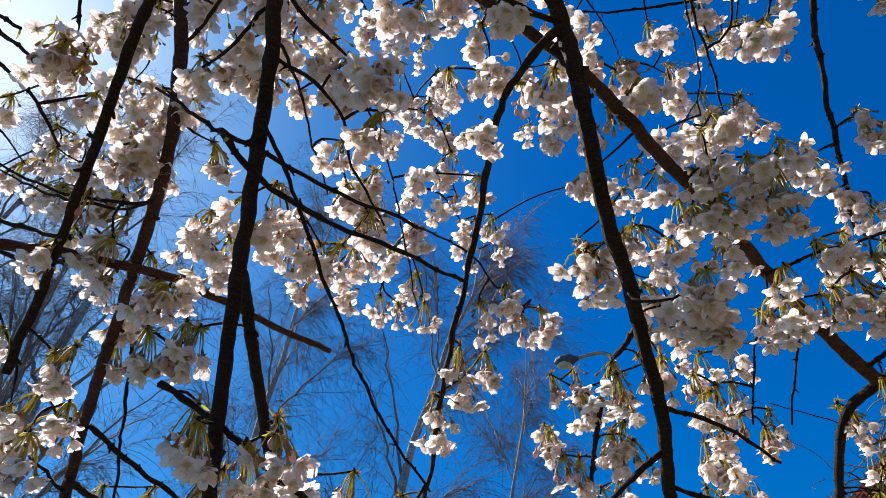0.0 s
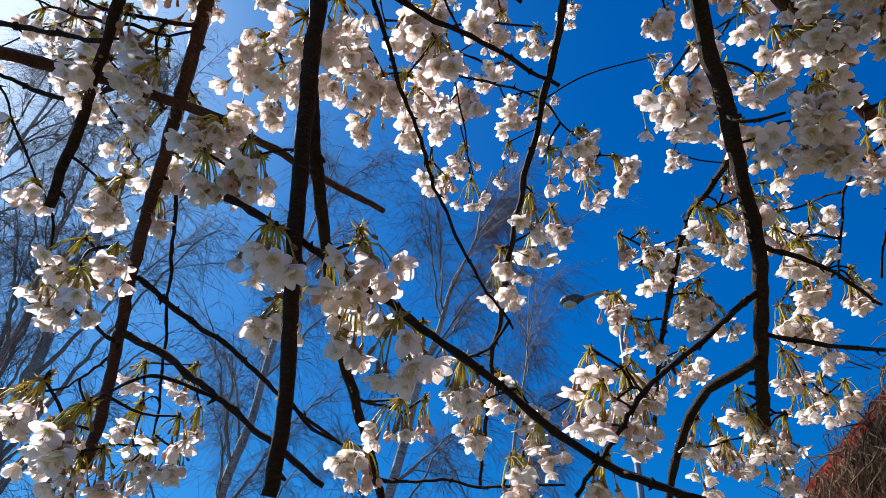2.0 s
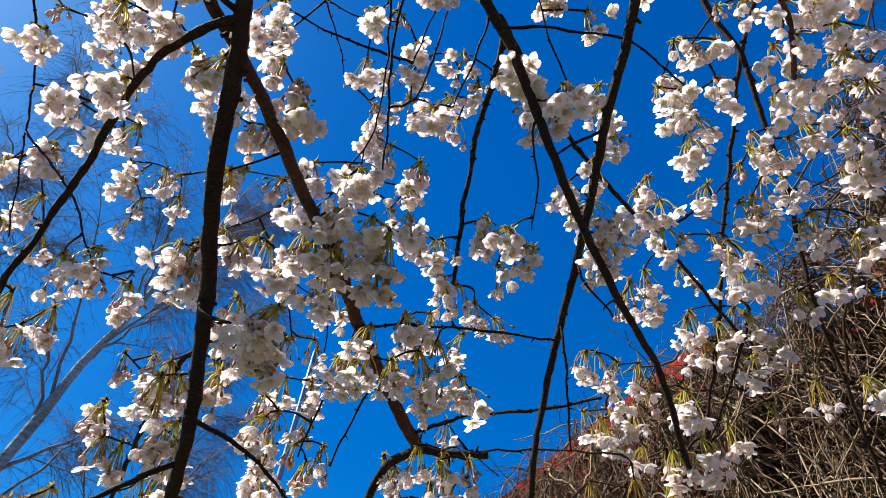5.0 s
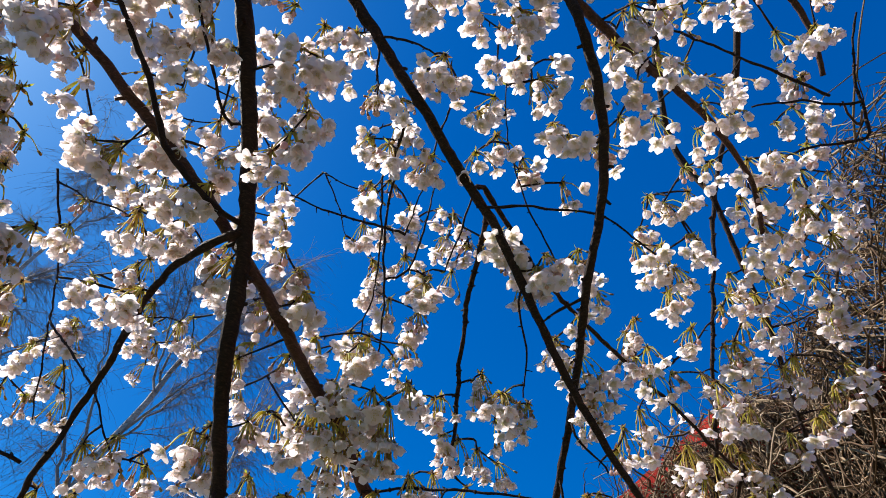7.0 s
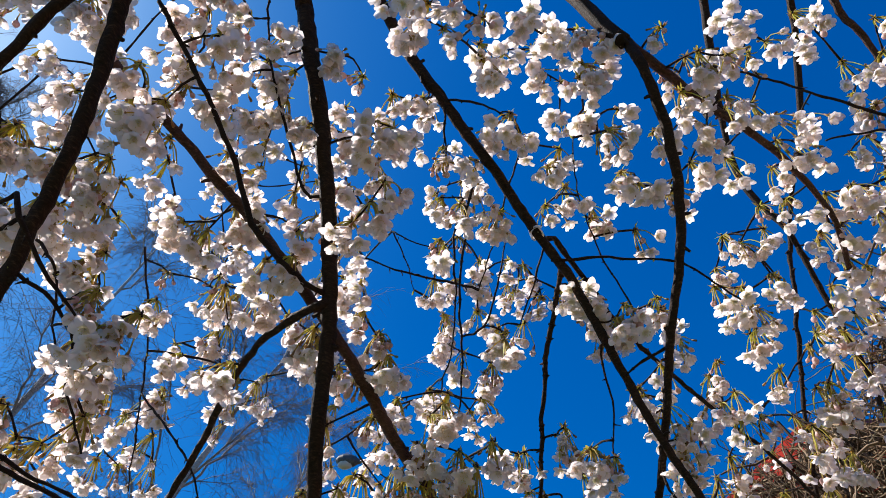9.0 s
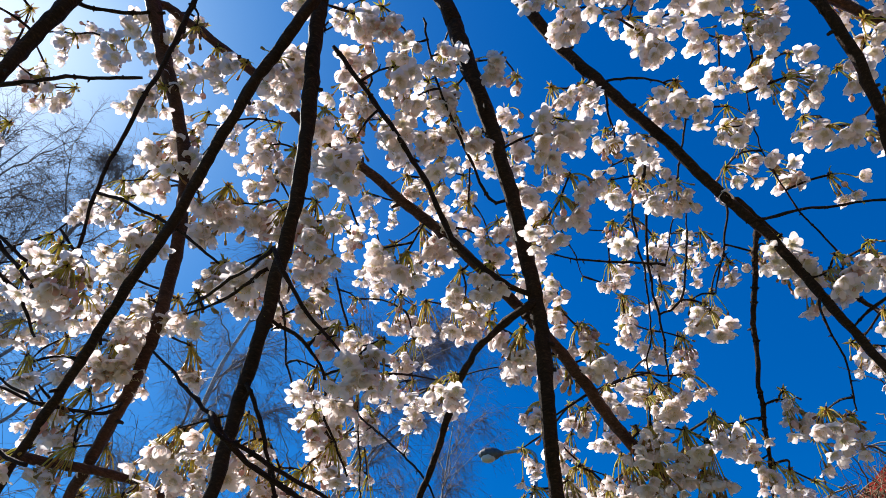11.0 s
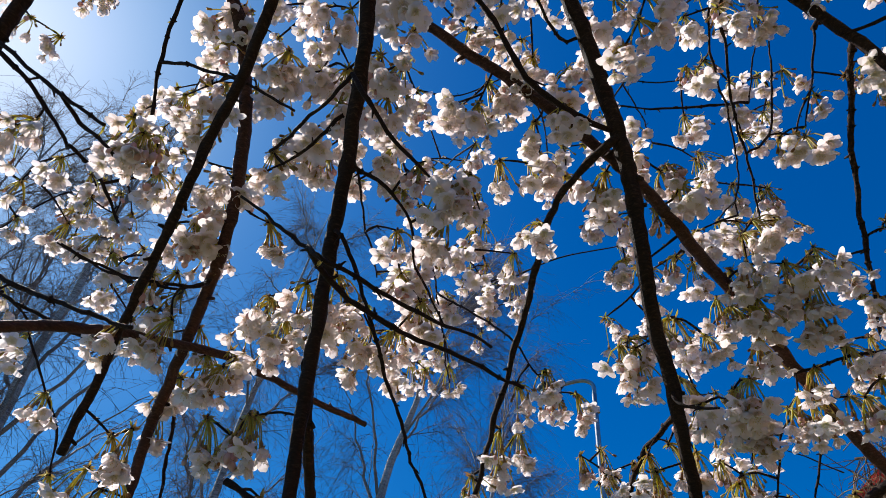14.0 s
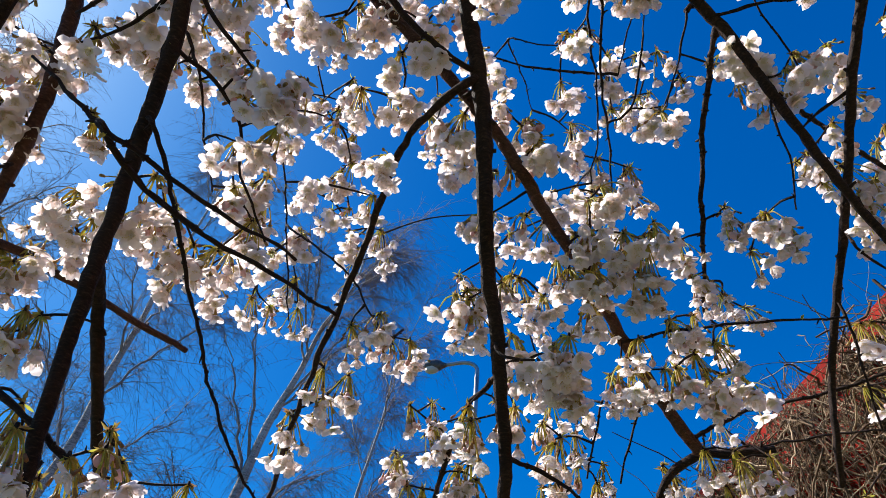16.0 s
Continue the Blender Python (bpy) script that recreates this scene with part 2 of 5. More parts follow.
def wood(name, knots, r0, r1, mat, label="", step=0.010, sides=8, lumps=0.34, jitter=0.0014, track=True):
    """One branch: a lumpy tapered tube through the knots, slightly crooked, with bud scars."""
    pts = spline(knots, step)
    n = len(pts)
    wob = rng.normal(0, jitter if r0 < 0.006 else jitter * 0.6, (n, 3))
    wob = (wob + np.roll(wob, 1, 0) + np.roll(wob, -1, 0)) / 2
    wob[0] = wob[-1] = 0
    pts = pts + wob
    p = Pile()
    p.tube(pts, r0, r1, sides if r0 < 0.006 else 11, 0, lumps if r0 < 0.006 else lumps * 0.55, rng)
    thin = r0 < 0.0048
    for i in range(2, n - 1, 2 if thin else 4):  # bud scars, rings and short snags
        r = r0 + (r1 - r0) * i / (n - 1)
        if thin and rng.random() < 0.35:
            way = unit(pts[i + 1] - pts[i - 1]) if i + 1 < n else unit(pts[i] - pts[i - 1])
            p.tube([pts[i] - way * 0.0022, pts[i] - way * 0.0007, pts[i] + way * 0.0009, pts[i] + way * 0.0022], r * 1.0, r * 1.0, 6, 0)
            p.tube([pts[i] - way * 0.0012, pts[i] + way * 0.0012], r * 1.55, r * 1.35, 6, 0, 0.4, rng)
        if rng.random() < 0.42:
            side = unit(rng.normal(size=3))
            q = pts[i] + side * r * 0.6
            ln = rng.uniform(0.8, 2.2) * max(r, 0.0022) if r > 0.006 else rng.uniform(0.003, 0.0105)
            p.tube([q, q + side * ln * 0.6, q + side * ln + (0, 0, -0.001)], min(r * 0.6, 0.003) + 0.0003, r * 0.28, 5)
    me = p.mesh(name, [mat])
    ob = part(name, me, tree, label)
    ob.matrix_parent_inverse = Matrix.Translation(-BASE)
    if track:
        rr = np.linspace(r0, r1, n)
        WOOD.extend((*pts[i], rr[i]) for i in range(0, n, 2))
    return ob


wood("branch", [(-0.003, 0.110, 2.674), (0.032, 0.158, 2.613), (0.067, 0.206, 2.552), (0.098, 0.254, 2.490), (0.127, 0.302, 2.427), (0.152, 0.351, 2.362), (0.172, 0.401, 2.297), (0.186, 0.456, 2.236), (0.208, 0.525, 2.194), (0.235, 0.584, 2.141), (0.256, 0.645, 2.085), (0.276, 0.700, 2.025), (0.289, 0.765, 1.978), (0.303, 0.841, 1.943), (0.324, 0.914, 1.907)], 0.01246, 0.007832, BARK, "dark rough main branch hanging down")
wood("branch", [(-0.437, 0.151, 2.651), (-0.422, 0.156, 2.665), (-0.341, 0.187, 2.634), (-0.262, 0.222, 2.600), (-0.196, 0.259, 2.562), (-0.116, 0.283, 2.521), (-0.040, 0.311, 2.479), (0.037, 0.338, 2.436), (0.110, 0.371, 2.391), (0.180, 0.408, 2.344), (0.248, 0.462, 2.316), (0.313, 0.522, 2.288), (0.383, 0.574, 2.261), (0.444, 0.635, 2.226), (0.509, 0.691, 2.193), (0.576, 0.745, 2.160), (0.646, 0.796, 2.129)], 0.0062, 0.0100, BROWN_BARK, "brown slanting branch")
wood("branch", [(0.154, 0.357, 2.354), (0.137, 0.360, 2.340), (0.086, 0.426, 2.319), (0.064, 0.500, 2.282), (0.053, 0.574, 2.241), (0.035, 0.642, 2.194), (0.017, 0.710, 2.144), (0.001, 0.777, 2.093), (-0.011, 0.845, 2.041), (-0.024, 0.911, 1.989), (-0.033, 0.978, 1.935), (-0.039, 1.045, 1.882)], 0.0055, 0.0024, BARK)
wood("branch", [(-0.173, 0.053, 2.489), (-0.170, 0.113, 2.431), (-0.166, 0.173, 2.374), (-0.166, 0.232, 2.317), (-0.176, 0.297, 2.267), (-0.188, 0.359, 2.214), (-0.199, 0.416, 2.155), (-0.207, 0.462, 2.087), (-0.215, 0.508, 2.019), (-0.220, 0.552, 1.949), (-0.223, 0.596, 1.879), (-0.226, 0.639, 1.809), (-0.238, 0.681, 1.739)], 0.009345, 0.006675, BARK, "dark rough hanging branch")
wood("branch", [(-0.213, 0.481, 2.074), (-0.223, 0.568, 2.076), (-0.225, 0.653, 2.050), (-0.225, 0.736, 2.020), (-0.221, 0.818, 1.986), (-0.208, 0.898, 1.950), (-0.193, 0.977, 1.912), (-0.180, 1.055, 1.872)], 0.0075, 0.006, BARK)
wood("branch", [(-0.173, 0.037, 2.463), (-0.214, 0.097, 2.426), (-0.249, 0.159, 2.387), (-0.282, 0.222, 2.347), (-0.313, 0.285, 2.306), (-0.351, 0.345, 2.267), (-0.385, 0.407, 2.227), (-0.421, 0.469, 2.187), (-0.457, 0.530, 2.147), (-0.488, 0.584, 2.095), (-0.520, 0.638, 2.043)], 0.0068, 0.0055, BARK)
wood("branch", [(-0.450, 0.123, 2.679), (-0.423, 0.179, 2.622), (-0.390, 0.233, 2.566), (-0.360, 0.288, 2.509), (-0.345, 0.345, 2.449), (-0.343, 0.404, 2.389), (-0.349, 0.462, 2.328), (-0.367, 0.523, 2.273), (-0.398, 0.587, 2.228), (-0.430, 0.652, 2.184), (-0.461, 0.717, 2.140), (-0.478, 0.756, 2.067), (-0.487, 0.795, 1.993), (-0.495, 0.833, 1.918), (-0.509, 0.870, 1.843)], 0.010235, 0.006675, BROWN_BARK, "brown hanging branch")
wood("branch", [(-0.488, 0.800, 1.984), (-0.480, 0.791, 1.979), (-0.407, 0.784, 1.936), (-0.340, 0.780, 1.886), (-0.275, 0.774, 1.833), (-0.210, 0.764, 1.779)], 0.005, 0.003, BARK)
wood("branch", [(-0.472, 0.770, 2.049), (-0.407, 0.803, 2.006), (-0.340, 0.835, 1.966), (-0.280, 0.872, 1.919), (-0.214, 0.902, 1.880)], 0.004, 0.002, TWIG)
wood("branch", [(0.164, 0.128, 2.705), (0.228, 0.154, 2.657), (0.292, 0.180, 2.608), (0.355, 0.206, 2.560), (0.416, 0.235, 2.510), (0.480, 0.260, 2.462), (0.537, 0.292, 2.409), (0.591, 0.321, 2.351), (0.646, 0.351, 2.295), (0.707, 0.382, 2.248), (0.771, 0.411, 2.201), (0.837, 0.436, 2.156), (0.894, 0.472, 2.106), (0.947, 0.511, 2.054)], 0.0092, 0.0042, BARK, "dark slanting branch")
wood("branch", [(0.472, 0.257, 2.468), (0.489, 0.289, 2.476), (0.502, 0.359, 2.435), (0.522, 0.427, 2.394), (0.547, 0.493, 2.352), (0.574, 0.558, 2.309), (0.600, 0.623, 2.266)], 0.0045, 0.003, BARK)
wood("branch", [(0.444, -0.036, 2.635), (0.453, -0.032, 2.584), (0.506, 0.013, 2.535), (0.549, 0.065, 2.484), (0.582, 0.127, 2.437), (0.609, 0.197, 2.397), (0.637, 0.269, 2.360), (0.668, 0.339, 2.323), (0.696, 0.409, 2.283), (0.722, 0.479, 2.243), (0.746, 0.549, 2.201), (0.773, 0.618, 2.159), (0.773, 0.647, 2.099), (0.806, 0.709, 2.050)], 0.0076, 0.0048, BARK, "dark curved hanging branch")
wood("branch", [(0.467, 0.284, 2.558), (0.484, 0.276, 2.569), (0.553, 0.306, 2.525), (0.623, 0.335, 2.481), (0.697, 0.356, 2.442), (0.776, 0.370, 2.406), (0.854, 0.383, 2.371), (0.933, 0.397, 2.335), (1.010, 0.413, 2.297), (1.089, 0.424, 2.262)], 0.0045, 0.0025, BARK)
wood("branch", [(0.931, 0.119, 2.738), (0.937, 0.171, 2.674), (0.952, 0.219, 2.608), (0.968, 0.267, 2.542), (0.983, 0.315, 2.477), (0.999, 0.362, 2.411), (1.018, 0.408, 2.345), (1.033, 0.456, 2.278), (1.047, 0.504, 2.212), (1.061, 0.551, 2.146)], 0.0045, 0.003, BARK)
wood("branch", [(0.909, 0.154, 2.615), (0.955, 0.187, 2.548), (1.001, 0.219, 2.481), (1.045, 0.253, 2.413), (1.083, 0.291, 2.344), (1.127, 0.324, 2.277), (1.177, 0.352, 2.210), (1.224, 0.382, 2.143), (1.271, 0.412, 2.075)], 0.005, 0.003, BARK)
wood("branch", [(-0.205, 0.341, 2.108), (-0.175, 0.391, 2.093), (-0.111, 0.434, 2.083), (-0.042, 0.470, 2.077), (0.026, 0.508, 2.069)], 0.0034, 0.002, TWIG)
wood("branch", [(-0.193, 0.387, 2.185), (-0.183, 0.379, 2.168), (-0.152, 0.451, 2.121), (-0.126, 0.524, 2.073), (-0.096, 0.595, 2.025), (-0.061, 0.665, 1.978), (-0.013, 0.729, 1.935)], 0.0026, 0.0014, TWIG)
wood("branch", [(-0.643, 0.460, 2.084), (-0.561, 0.483, 2.110), (-0.507, 0.532, 2.151), (-0.440, 0.584, 2.178), (-0.374, 0.638, 2.199), (-0.309, 0.699, 2.204), (-0.243, 0.759, 2.203), (-0.174, 0.815, 2.203)], 0.0075, 0.0045, BROWN_BARK, "bare cut-off branch stub")
wood("branch", [(-0.294, 0.565, 1.978), (-0.226, 0.575, 1.936), (-0.162, 0.586, 1.889), (-0.099, 0.597, 1.841), (-0.038, 0.607, 1.789), (0.024, 0.614, 1.739), (0.094, 0.603, 1.703)], 0.0035, 0.003, TWIG)
wood("branch", [(0.276, 0.700, 2.025), (0.294, 0.712, 2.033), (0.369, 0.733, 2.016), (0.436, 0.765, 1.986)], 0.0035, 0.0018, TWIG)
wood("branch", [(0.296, 0.803, 1.961), (0.303, 0.808, 1.975), (0.358, 0.766, 1.930), (0.374, 0.703, 1.884)], 0.0035, 0.002, TWIG)
wood("branch", [(0.278, 0.744, 1.989), (0.215, 0.759, 1.942), (0.149, 0.772, 1.897), (0.097, 0.793, 1.841), (0.046, 0.813, 1.782)], 0.004, 0.0025, TWIG)
wood("branch", [(0.294, 0.816, 1.945), (0.237, 0.872, 1.926), (0.214, 0.943, 1.884), (0.207, 1.016, 1.837)], 0.0065, 0.005, BARK)
wood("branch", [(0.243, 0.607, 2.120), (0.275, 0.698, 2.156), (0.243, 0.775, 2.133), (0.238, 0.855, 2.099), (0.236, 0.934, 2.062), (0.237, 1.011, 2.023), (0.242, 1.088, 1.983)], 0.0045, 0.0035, BARK)
wood("branch", [(0.456, 0.647, 2.208), (0.534, 0.587, 2.203), (0.615, 0.532, 2.188), (0.696, 0.479, 2.169)], 0.0025, 0.0015, TWIG)
wood("branch", [(0.453, 0.256, 2.472), (0.532, 0.206, 2.458), (0.613, 0.165, 2.436), (0.690, 0.160, 2.388)], 0.00234, 0.001296, TWIG)
wood("branch", [(0.317, 0.214, 2.596), (0.321, 0.262, 2.609), (0.325, 0.324, 2.553), (0.351, 0.382, 2.499), (0.371, 0.441, 2.443), (0.378, 0.503, 2.387)], 0.00234, 0.00108, TWIG)
wood("branch", [(0.317, 0.128, 2.620), (0.379, 0.164, 2.654), (0.382, 0.235, 2.602), (0.393, 0.312, 2.562), (0.395, 0.386, 2.516)], 0.00195, 0.001008, TWIG)
wood("branch", [(0.381, 0.432, 2.444), (0.410, 0.411, 2.456), (0.413, 0.349, 2.511), (0.407, 0.291, 2.567)], 0.00195, 0.00108, TWIG)
wood("branch", [(0.467, 0.284, 2.558), (0.475, 0.343, 2.520), (0.477, 0.403, 2.482)], 0.00195, 0.001008, TWIG)
wood("branch", [(0.641, 0.341, 2.471), (0.610, 0.285, 2.456), (0.551, 0.247, 2.491), (0.498, 0.204, 2.527), (0.452, 0.155, 2.566), (0.423, 0.094, 2.605)], 0.00156, 0.000864, TWIG)
wood("branch", [(0.557, 0.303, 2.387), (0.550, 0.311, 2.367), (0.576, 0.346, 2.312), (0.591, 0.386, 2.256)], 0.00195, 0.00108, TWIG)
wood("branch", [(0.637, 0.262, 2.371), (0.609, 0.292, 2.358), (0.587, 0.323, 2.342)], 0.00273, 0.00144, TWIG)
wood("branch", [(0.261, 0.469, 2.713), (0.255, 0.440, 2.671), (0.311, 0.419, 2.633), (0.365, 0.381, 2.608)], 0.00156, 0.000864, TWIG)
wood("branch", [(0.261, 0.469, 2.713), (0.310, 0.528, 2.716), (0.351, 0.593, 2.715)], 0.00156, 0.000864, TWIG)
wood("branch", [(0.395, 0.386, 2.516), (0.363, 0.403, 2.532), (0.280, 0.418, 2.541), (0.197, 0.425, 2.555)], 0.00234, 0.001296, TWIG)
wood("branch", [(-0.169, 0.215, 2.225), (-0.156, 0.224, 2.204), (-0.126, 0.263, 2.185), (-0.089, 0.296, 2.170)], 0.00273, 0.00144, TWIG)
wood("branch", [(-0.710, 0.378, 2.328), (-0.675, 0.352, 2.284), (-0.622, 0.329, 2.271), (-0.574, 0.297, 2.264)], 0.00234, 0.00108, TWIG)
wood("branch", [(-0.642, 0.297, 2.415), (-0.637, 0.289, 2.401), (-0.583, 0.333, 2.364), (-0.543, 0.386, 2.320)], 0.00351, 0.00216, TWIG)
wood("branch", [(-0.637, 0.289, 2.401), (-0.603, 0.262, 2.358), (-0.526, 0.287, 2.305), (-0.447, 0.307, 2.254)], 0.00312, 0.0018, TWIG)
wood("branch", [(-0.710, 0.378, 2.328), (-0.707, 0.474, 2.248), (-0.638, 0.485, 2.207), (-0.565, 0.488, 2.173), (-0.490, 0.486, 2.141), (-0.415, 0.479, 2.112)], 0.0039, 0.00252, TWIG)
wood("branch", [(-0.457, 0.571, 2.171), (-0.546, 0.608, 2.200), (-0.622, 0.599, 2.230), (-0.698, 0.587, 2.263), (-0.775, 0.576, 2.293)], 0.00351, 0.00216, TWIG)
wood("branch", [(-0.489, 0.104, 2.618), (-0.536, 0.158, 2.561), (-0.581, 0.213, 2.503), (-0.621, 0.269, 2.444), (-0.663, 0.324, 2.385), (-0.710, 0.378, 2.328)], 0.01, 0.009, BARK)
wood("branch", [(-0.325, 0.043, 2.602), (-0.344, 0.104, 2.546), (-0.368, 0.165, 2.491), (-0.396, 0.224, 2.437), (-0.420, 0.285, 2.382), (-0.432, 0.347, 2.325)], 0.00351, 0.00216, TWIG)
wood("branch", [(-0.591, 0.227, 2.489), (-0.574, 0.221, 2.482), (-0.495, 0.212, 2.509), (-0.414, 0.207, 2.532)], 0.00312, 0.00216, TWIG)
wood("branch", [(0.152, 0.351, 2.362), (0.114, 0.336, 2.356), (0.044, 0.307, 2.380), (-0.004, 0.259, 2.421), (-0.052, 0.210, 2.462), (-0.105, 0.165, 2.500), (-0.161, 0.121, 2.536)], 0.00429, 0.00288, TWIG)
wood("branch", [(-0.519, 0.138, 2.582), (-0.521, 0.149, 2.606), (-0.467, 0.156, 2.620), (-0.416, 0.155, 2.640)], 0.00312, 0.00216, TWIG)
wood("branch", [(0.109, 0.272, 2.466), (0.077, 0.277, 2.470), (0.027, 0.219, 2.519), (-0.019, 0.159, 2.568), (-0.049, 0.094, 2.622)], 0.00234, 0.00144, TWIG)
wood("branch", [(-0.205, 0.341, 2.108), (-0.186, 0.320, 2.073), (-0.105, 0.368, 2.059), (-0.021, 0.411, 2.048)], 0.00273, 0.001584, TWIG)
wood("branch", [(-0.205, 0.341, 2.108), (-0.245, 0.336, 2.138), (-0.283, 0.330, 2.169)], 0.00234, 0.00144, TWIG)
wood("branch", [(-0.169, 0.215, 2.225), (-0.213, 0.262, 2.220), (-0.260, 0.305, 2.216)], 0.00234, 0.00144, TWIG)
wood("branch", [(-0.421, 0.292, 2.375), (-0.349, 0.281, 2.340), (-0.293, 0.282, 2.307), (-0.241, 0.287, 2.269)], 0.00234, 0.00144, TWIG)
wood("branch", [(-0.378, 0.547, 2.256), (-0.383, 0.522, 2.219), (-0.457, 0.494, 2.204), (-0.522, 0.444, 2.206)], 0.00273, 0.00144, TWIG)
wood("branch", [(-0.190, 0.300, 2.287), (-0.183, 0.449, 2.352), (-0.173, 0.512, 2.325), (-0.158, 0.575, 2.298)], 0.00234, 0.00108, TWIG)
wood("branch", [(-0.182, 0.328, 2.240), (-0.120, 0.385, 2.232), (-0.099, 0.447, 2.192), (-0.065, 0.505, 2.155)], 0.00234, 0.00108, TWIG)
wood("branch", [(-0.066, 0.715, 2.403), (0.042, 0.666, 2.273), (0.077, 0.680, 2.221), (0.118, 0.686, 2.172)], 0.00195, 0.00108, TWIG)
wood("branch", [(-0.136, 0.541, 2.553), (-0.107, 0.596, 2.503), (-0.082, 0.653, 2.452), (-0.066, 0.715, 2.403), (-0.052, 0.777, 2.353), (-0.037, 0.838, 2.304)], 0.00195, 0.00108, TWIG)
wood("branch", [(0.238, 0.592, 2.134), (0.235, 0.581, 2.108), (0.253, 0.570, 2.091), (0.269, 0.552, 2.080)], 0.00273, 0.00144, TWIG)
wood("branch", [(0.501, 0.684, 2.197), (0.469, 0.748, 2.177), (0.464, 0.794, 2.131), (0.461, 0.840, 2.084)], 0.002184, 0.00144, TWIG)
wood("branch", [(0.542, 0.718, 2.177), (0.525, 0.742, 2.164), (0.516, 0.786, 2.121), (0.511, 0.829, 2.076)], 0.002184, 0.00144, TWIG)
wood("branch", [(0.655, 0.799, 2.132), (0.617, 0.858, 2.109), (0.616, 0.923, 2.066), (0.624, 0.986, 2.021)], 0.0078, 0.0062, BARK)
wood("branch", [(0.650, 0.806, 2.129), (0.668, 0.816, 2.139), (0.717, 0.792, 2.132), (0.764, 0.762, 2.131)], 0.0085, 0.006, BARK)
wood("branch", [(0.845, 0.382, 2.375), (0.868, 0.335, 2.385), (0.908, 0.309, 2.422), (0.941, 0.281, 2.463)], 0.00234, 0.00144, TWIG)
wood("branch", [(0.422, -0.039, 2.640), (0.507, -0.025, 2.621), (0.591, -0.010, 2.600), (0.677, -0.001, 2.582), (0.759, 0.018, 2.558), (0.835, 0.048, 2.527), (0.892, 0.101, 2.486)], 0.0080, 0.0036, BROWN_BARK)
wood("branch", [(0.863, -0.201, 2.989), (0.917, -0.169, 2.950), (0.971, -0.153, 2.922), (1.011, -0.130, 2.894), (1.055, -0.090, 2.853)], 0.0072, 0.0050, BROWN_BARK)
wood("branch", [(0.911, -0.097, 2.628), (0.830, -0.087, 2.636), (0.749, -0.078, 2.644), (0.668, -0.066, 2.649), (0.587, -0.051, 2.652)], 0.00273, 0.00144, TWIG)
wood("branch", [(0.977, -0.099, 2.605), (0.987, -0.078, 2.584), (0.946, -0.031, 2.598), (0.910, 0.020, 2.606)], 0.00273, 0.0018, TWIG)
wood("branch", [(0.959, -0.117, 2.625), (0.946, -0.105, 2.620), (0.874, -0.070, 2.622), (0.806, -0.027, 2.616)], 0.00234, 0.00144, TWIG)
wood("branch", [(0.977, -0.099, 2.605), (0.930, -0.148, 2.659), (0.903, -0.207, 2.714)], 0.00273, 0.0018, TWIG)
wood("branch", [(0.235, 0.155, 2.645), (0.205, 0.152, 2.658), (0.191, 0.140, 2.673)], 0.00273, 0.00144, TWIG)
wood("branch", [(0.242, 0.150, 2.646), (0.280, 0.134, 2.637), (0.317, 0.128, 2.620)], 0.002184, 0.001152, TWIG)
wood("branch", [(0.238, 0.161, 2.639), (0.250, 0.185, 2.610), (0.262, 0.209, 2.580)], 0.002184, 0.001152, TWIG)
wood("branch", [(0.316, 0.206, 2.601), (0.325, 0.274, 2.558), (0.343, 0.339, 2.512), (0.366, 0.402, 2.467), (0.397, 0.461, 2.421), (0.417, 0.525, 2.375)], 0.00234, 0.00144, TWIG)
wood("branch", [(0.620, 0.777, 2.141), (0.700, 0.721, 2.168), (0.751, 0.669, 2.164), (0.800, 0.616, 2.163), (0.846, 0.560, 2.164)], 0.00351, 0.00216, TWIG)
wood("branch", [(0.723, 0.788, 2.132), (0.747, 0.796, 2.147), (0.811, 0.739, 2.142), (0.874, 0.683, 2.136), (0.941, 0.631, 2.123)], 0.002184, 0.00144, TWIG)
wood("branch", [(0.731, 0.505, 2.227), (0.732, 0.505, 2.202), (0.766, 0.553, 2.141), (0.802, 0.599, 2.080)], 0.00234, 0.00144, TWIG)
wood("branch", [(0.699, 0.417, 2.278), (0.699, 0.417, 2.255), (0.732, 0.425, 2.231), (0.765, 0.432, 2.207)], 0.002184, 0.001296, TWIG)
wood("branch", [(1.018, 0.408, 2.345), (1.035, 0.380, 2.301), (1.063, 0.444, 2.253), (1.084, 0.511, 2.205), (1.102, 0.578, 2.158)], 0.00273, 0.0018, TWIG)
wood("branch", [(-0.449, 0.692, 2.156), (-0.445, 0.735, 2.165), (-0.457, 0.796, 2.115), (-0.468, 0.858, 2.063), (-0.481, 0.919, 2.012), (-0.495, 0.980, 1.961)], 0.00273, 0.0018, TWIG)
wood("branch", [(-0.487, 0.798, 1.971), (-0.522, 0.798, 1.995), (-0.555, 0.795, 2.021)], 0.00273, 0.00144, TWIG)
wood("branch", [(-0.483, 0.800, 1.968), (-0.521, 0.832, 1.955), (-0.563, 0.861, 1.946)], 0.00234, 0.00144, TWIG)
wood("branch", [(-0.225, 0.633, 1.818), (-0.233, 0.652, 1.817), (-0.218, 0.686, 1.808), (-0.195, 0.716, 1.804)], 0.00234, 0.00144, TWIG)
wood("branch", [(-0.214, 0.902, 1.880), (-0.166, 0.940, 1.851), (-0.093, 0.925, 1.843), (-0.020, 0.913, 1.831), (0.052, 0.895, 1.825)], 0.00234, 0.00144, TWIG)
wood("branch", [(-0.211, 0.878, 1.959), (-0.197, 0.872, 1.930), (-0.168, 0.902, 1.934), (-0.139, 0.932, 1.936)], 0.00234, 0.00144, TWIG)
